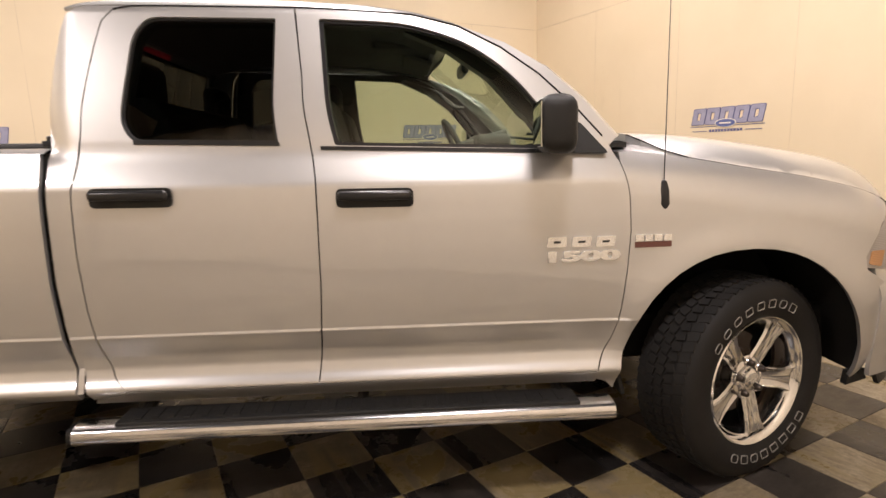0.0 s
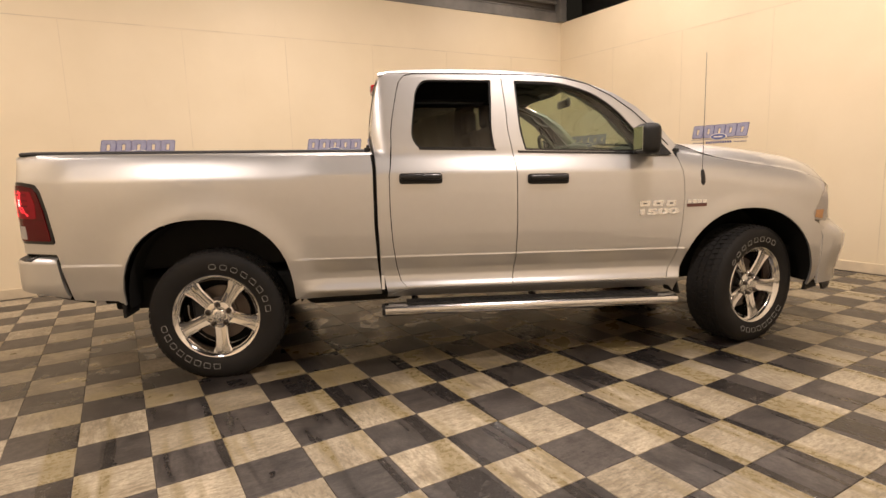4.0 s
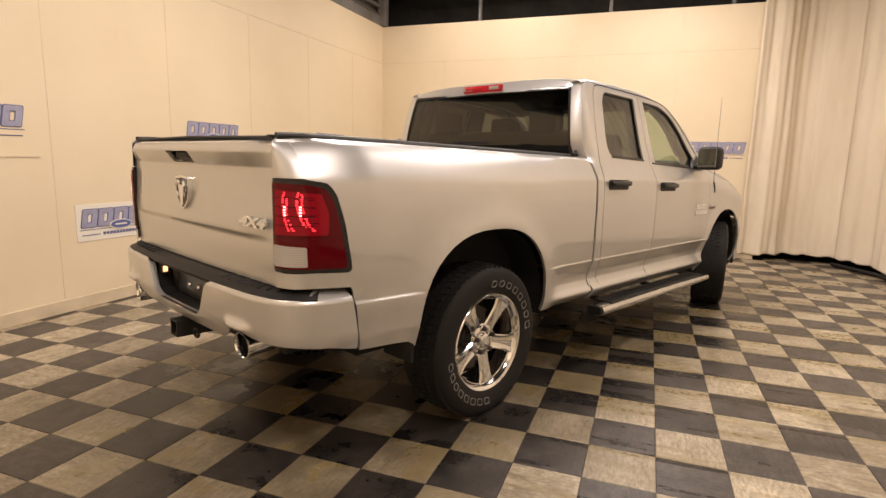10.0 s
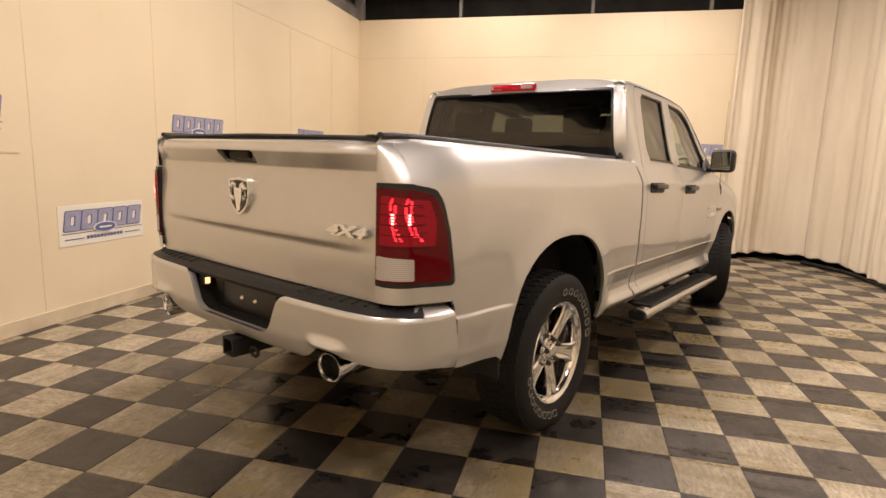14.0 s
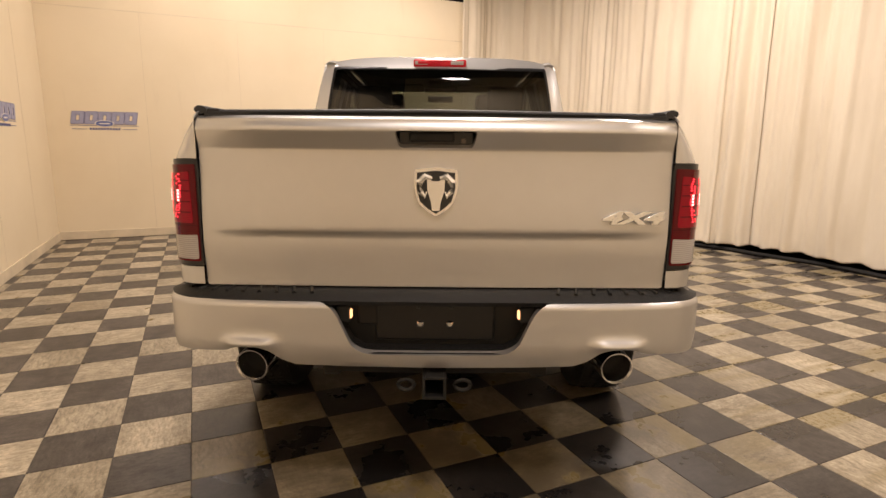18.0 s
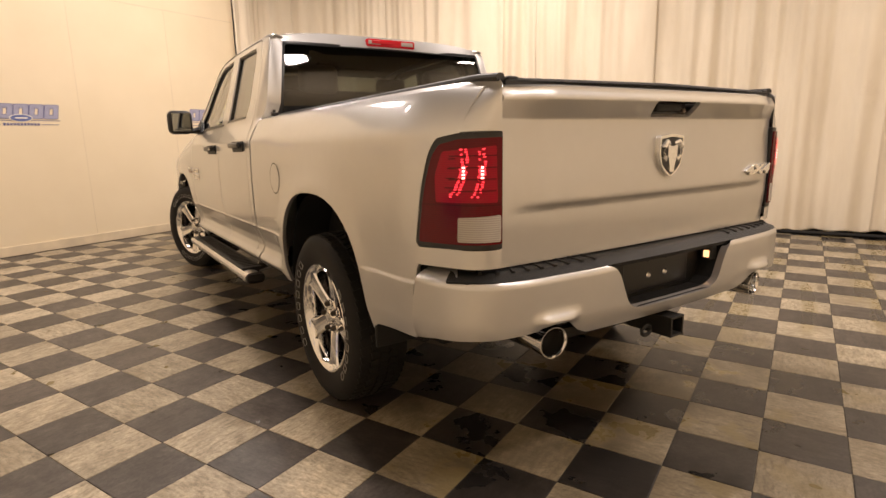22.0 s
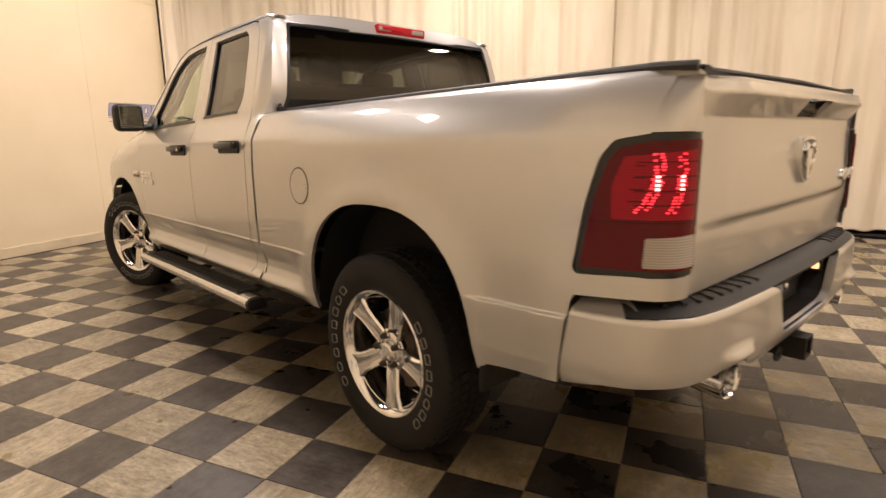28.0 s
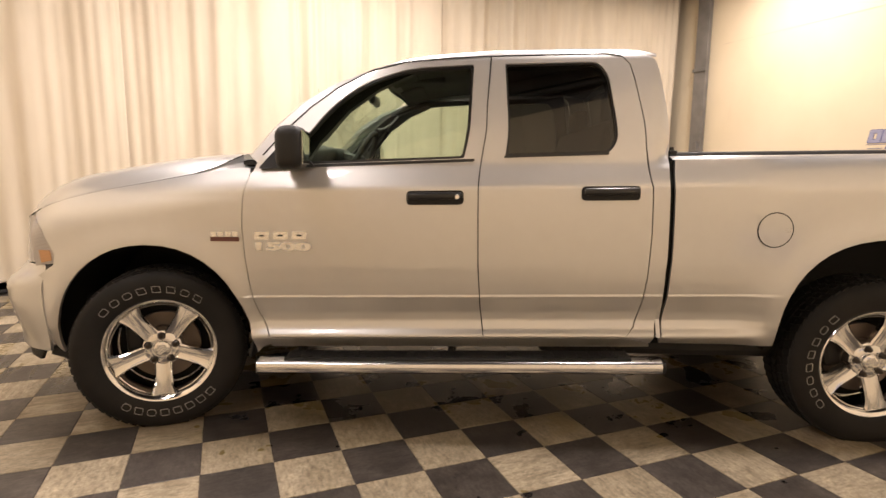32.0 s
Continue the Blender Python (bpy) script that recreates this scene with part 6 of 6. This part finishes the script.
w1 = build_wheel(pose(0, TRACK, HUB_Z, 0, 12, 0), "chrome five-spoke rear wheel")


def wheel_copy(src, m, label, turn):
    made = {}
    for o in (src, *src.children_recursive):
        c = o.copy()
        scene.collection.objects.link(c)
        c.parent = made.get(o.parent, o.parent)
        made[o] = c
        if o.name.startswith("sidewall_mark"):
            c.matrix_basis = Matrix.Rotation(radians(turn), 4, "Y") @ o.matrix_basis
    made[src].matrix_basis = m
    made[src]["label"] = label
    return made[src]


wheel_copy(w1, pose(0, -TRACK, HUB_Z, 0, 3, 180), "chrome five-spoke rear wheel", -45 - MARK_TURN)
wheel_copy(w1, pose(WHEELBASE - 0.01, TRACK + 0.03, HUB_Z, 0, 0, STEER), "chrome five-spoke front wheel, turned to the left", 6 - MARK_TURN)
wheel_copy(w1, pose(WHEELBASE + 0.005, -TRACK - 0.03, HUB_Z, 0, 7, 180 + STEER), "chrome five-spoke front wheel, turned to the left", 6 - MARK_TURN)


# ---- cabin ----
def seat(x, y, wide, back):
    base = box(0.50, wide, 0.16, (x + 0.22, y, 0.98), 0.05, 3)
    ob = part("seat", base, SEAT_CLOTH, truck, "charcoal cloth seat", smooth=True)
    part("backrest", box(0.15, wide, 0.62, (x - 0.06, y, 1.27), 0.05, 3, rot=pose(0, 0, 0, 0, -14)), SEAT_CLOTH, ob, smooth=True)
    heads = (0,) if wide < 0.8 else (-0.48, 0.48)
    for h in heads:
        part("headrest", box(0.10, 0.26, 0.19, (x - 0.155, y + h, 1.64), 0.04, 3), SEAT_CLOTH, ob, smooth=True)
        for q in (-0.05, 0.05):
            part("headrest_post", tube([(x - 0.14, y + h + q, 1.52), (x - 0.15, y + h + q, 1.6)], 0.007, 6), BRUSHED, ob)


seat(2.02, 0.43, 0.52, 1)
seat(2.02, -0.43, 0.52, 1)
seat(1.34, 0.0, 1.45, 1)
dash = bmesh.new()
prism(rounded([(2.72, 1.02), (2.95, 0.95), (3.03, 1.33), (2.94, 1.37), (2.77, 1.34), (2.69, 1.22)], 0.05), -0.86, 0.86, dash)
dashboard = part("dashboard", dash, CABIN, truck, "dark grey dashboard", smooth=True, rake=True)
part("instrument_hood", box(0.2, 0.40, 0.09, (2.79, 0.42, 1.385), 0.035, 3), CABIN, dashboard, smooth=True)
part("centre_screen", box(0.03, 0.26, 0.2, (2.705, 0.0, 1.25), 0.01), GLOSSBLACK, dashboard)
wheel_ring = [(0.0, 0.19 * math.cos(t), 0.19 * math.sin(t)) for t in (2 * math.pi * k / 28 for k in range(28))]
sw = part("steering_wheel", tube(wheel_ring, 0.016, 8, closed=True), CABIN, truck, "dark steering wheel", smooth=True, m=pose(2.60, 0.42, 1.345, 0, -26, 0))
part("wheel_boss", box(0.06, 0.13, 0.11, (0.02, 0, -0.01), 0.03), CABIN, sw)
for a in (0, 180, 270):
    part("wheel_spoke", tube([(0.01, 0, 0), (0, 0.18 * math.cos(radians(a)), 0.18 * math.sin(radians(a)))], 0.014, 6), CABIN, sw)
part("steering_column", tube([(0.02, 0, 0), (0.3, 0, -0.06)], 0.04, 8), CABIN, sw)
part("inner_mirror", box(0.04, 0.25, 0.065, (2.585, 0.0, 1.75), 0.02, 3), GLOSSBLACK, truck, "black inside mirror", smooth=True)
part("mirror_stalk", tube([(2.60, 0, 1.755), (2.63, 0, 1.80)], 0.012, 6), GLOSSBLACK, truck)
skin("headliner", [(1.10, -0.70), (2.42, -0.66), (2.42, 0.66), (1.10, 0.70)], lambda x, y: (x, y, roof_z(x, y) - 0.035), HEADLINER, truck, du=0.2, dw=0.2, flange=0, label="grey headliner")
part("overhead_console", box(0.3, 0.2, 0.04, (2.28, 0, 1.868), 0.015), CABIN, truck)
for s in (-1, 1):
    part("sun_visor", box(0.16, 0.42, 0.02, (2.36, s * 0.36, 1.835), 0.008, rot=pose(0, 0, 0, 0, 18)), HEADLINER, truck)
    ring = [(2.60 + 0.10 * (k / 6 - 0.5) * -1.6, s * (side_y(2.6, 1.68) - 0.10), 1.665 + 0.10 * (k / 6 - 0.5) - 0.03 * math.sin(math.pi * k / 6)) for k in range(7)]
    part("grab_handle", tube(ring, 0.013, 8), CABIN, truck, smooth=True)
    part("door_card", box(1.7, 0.03, 0.75, (2.02, s * 0.90, 0.95), 0.01), CABIN, truck)
part("cabin_floor", box(1.95, 1.75, 0.04, (2.05, 0, 0.62)), CABIN, truck)
part("cabin_rear_wall", box(0.04, 1.6, 0.75, (1.10, 0, 1.0)), CABIN, truck)


# ---- floor tiles, last ----
TILE = 0.3065
U0, V0 = 0.0686, -1.779      # a corner of the grid


def tile_mesh(name, material, tiles=((0, 0),)):
    verts, faces = [], []
    g, b = 0.0012, 0.004
    for a, c in tiles:
        k = len(verts)
        for inset, z in ((g, -0.004), (g + 0.0006, -0.0006), (b, 0.0)):
            verts += [(a + inset, c + inset, z), (a + TILE - inset, c + inset, z), (a + TILE - inset, c + TILE - inset, z), (a + inset, c + TILE - inset, z)]
        for r in (0, 4):
            for i in range(4):
                faces.append((k + r + i, k + r + (i + 1) % 4, k + r + 4 + (i + 1) % 4, k + r + 4 + i))
        faces.append((k + 8, k + 9, k + 10, k + 11))
    me = bpy.data.meshes.new(name)
    me.from_pydata(verts, [], faces)
    me.materials.append(material)
    return me


def tiles():
    near, far = [], ([], [])
    i0, i1 = math.ceil((WALL_C - U0) / TILE) - 1, int((WALL_B + 0.8 - U0) / TILE)
    j0, j1 = math.ceil((WALL_D - V0) / TILE), int((WALL_A - V0) / TILE) + 1
    for i in range(i0, i1 + 1):
        for j in range(j0, j1 + 1):
            u, v = U0 + i * TILE, V0 + j * TILE
            if u + TILE > WALL_B and v > -3.3:
                continue
            near.append((math.hypot((u - 0.4) / 1.15, v + 0.55), i, j, u, v))
    near.sort()
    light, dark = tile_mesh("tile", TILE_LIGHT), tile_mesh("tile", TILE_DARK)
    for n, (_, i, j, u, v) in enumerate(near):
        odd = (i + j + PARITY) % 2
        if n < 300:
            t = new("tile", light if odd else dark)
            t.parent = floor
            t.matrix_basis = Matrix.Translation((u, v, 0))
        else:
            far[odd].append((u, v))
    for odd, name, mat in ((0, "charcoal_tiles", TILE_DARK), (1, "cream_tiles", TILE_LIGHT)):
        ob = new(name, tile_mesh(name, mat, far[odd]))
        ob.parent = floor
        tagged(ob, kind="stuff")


PARITY = 0
tiles()
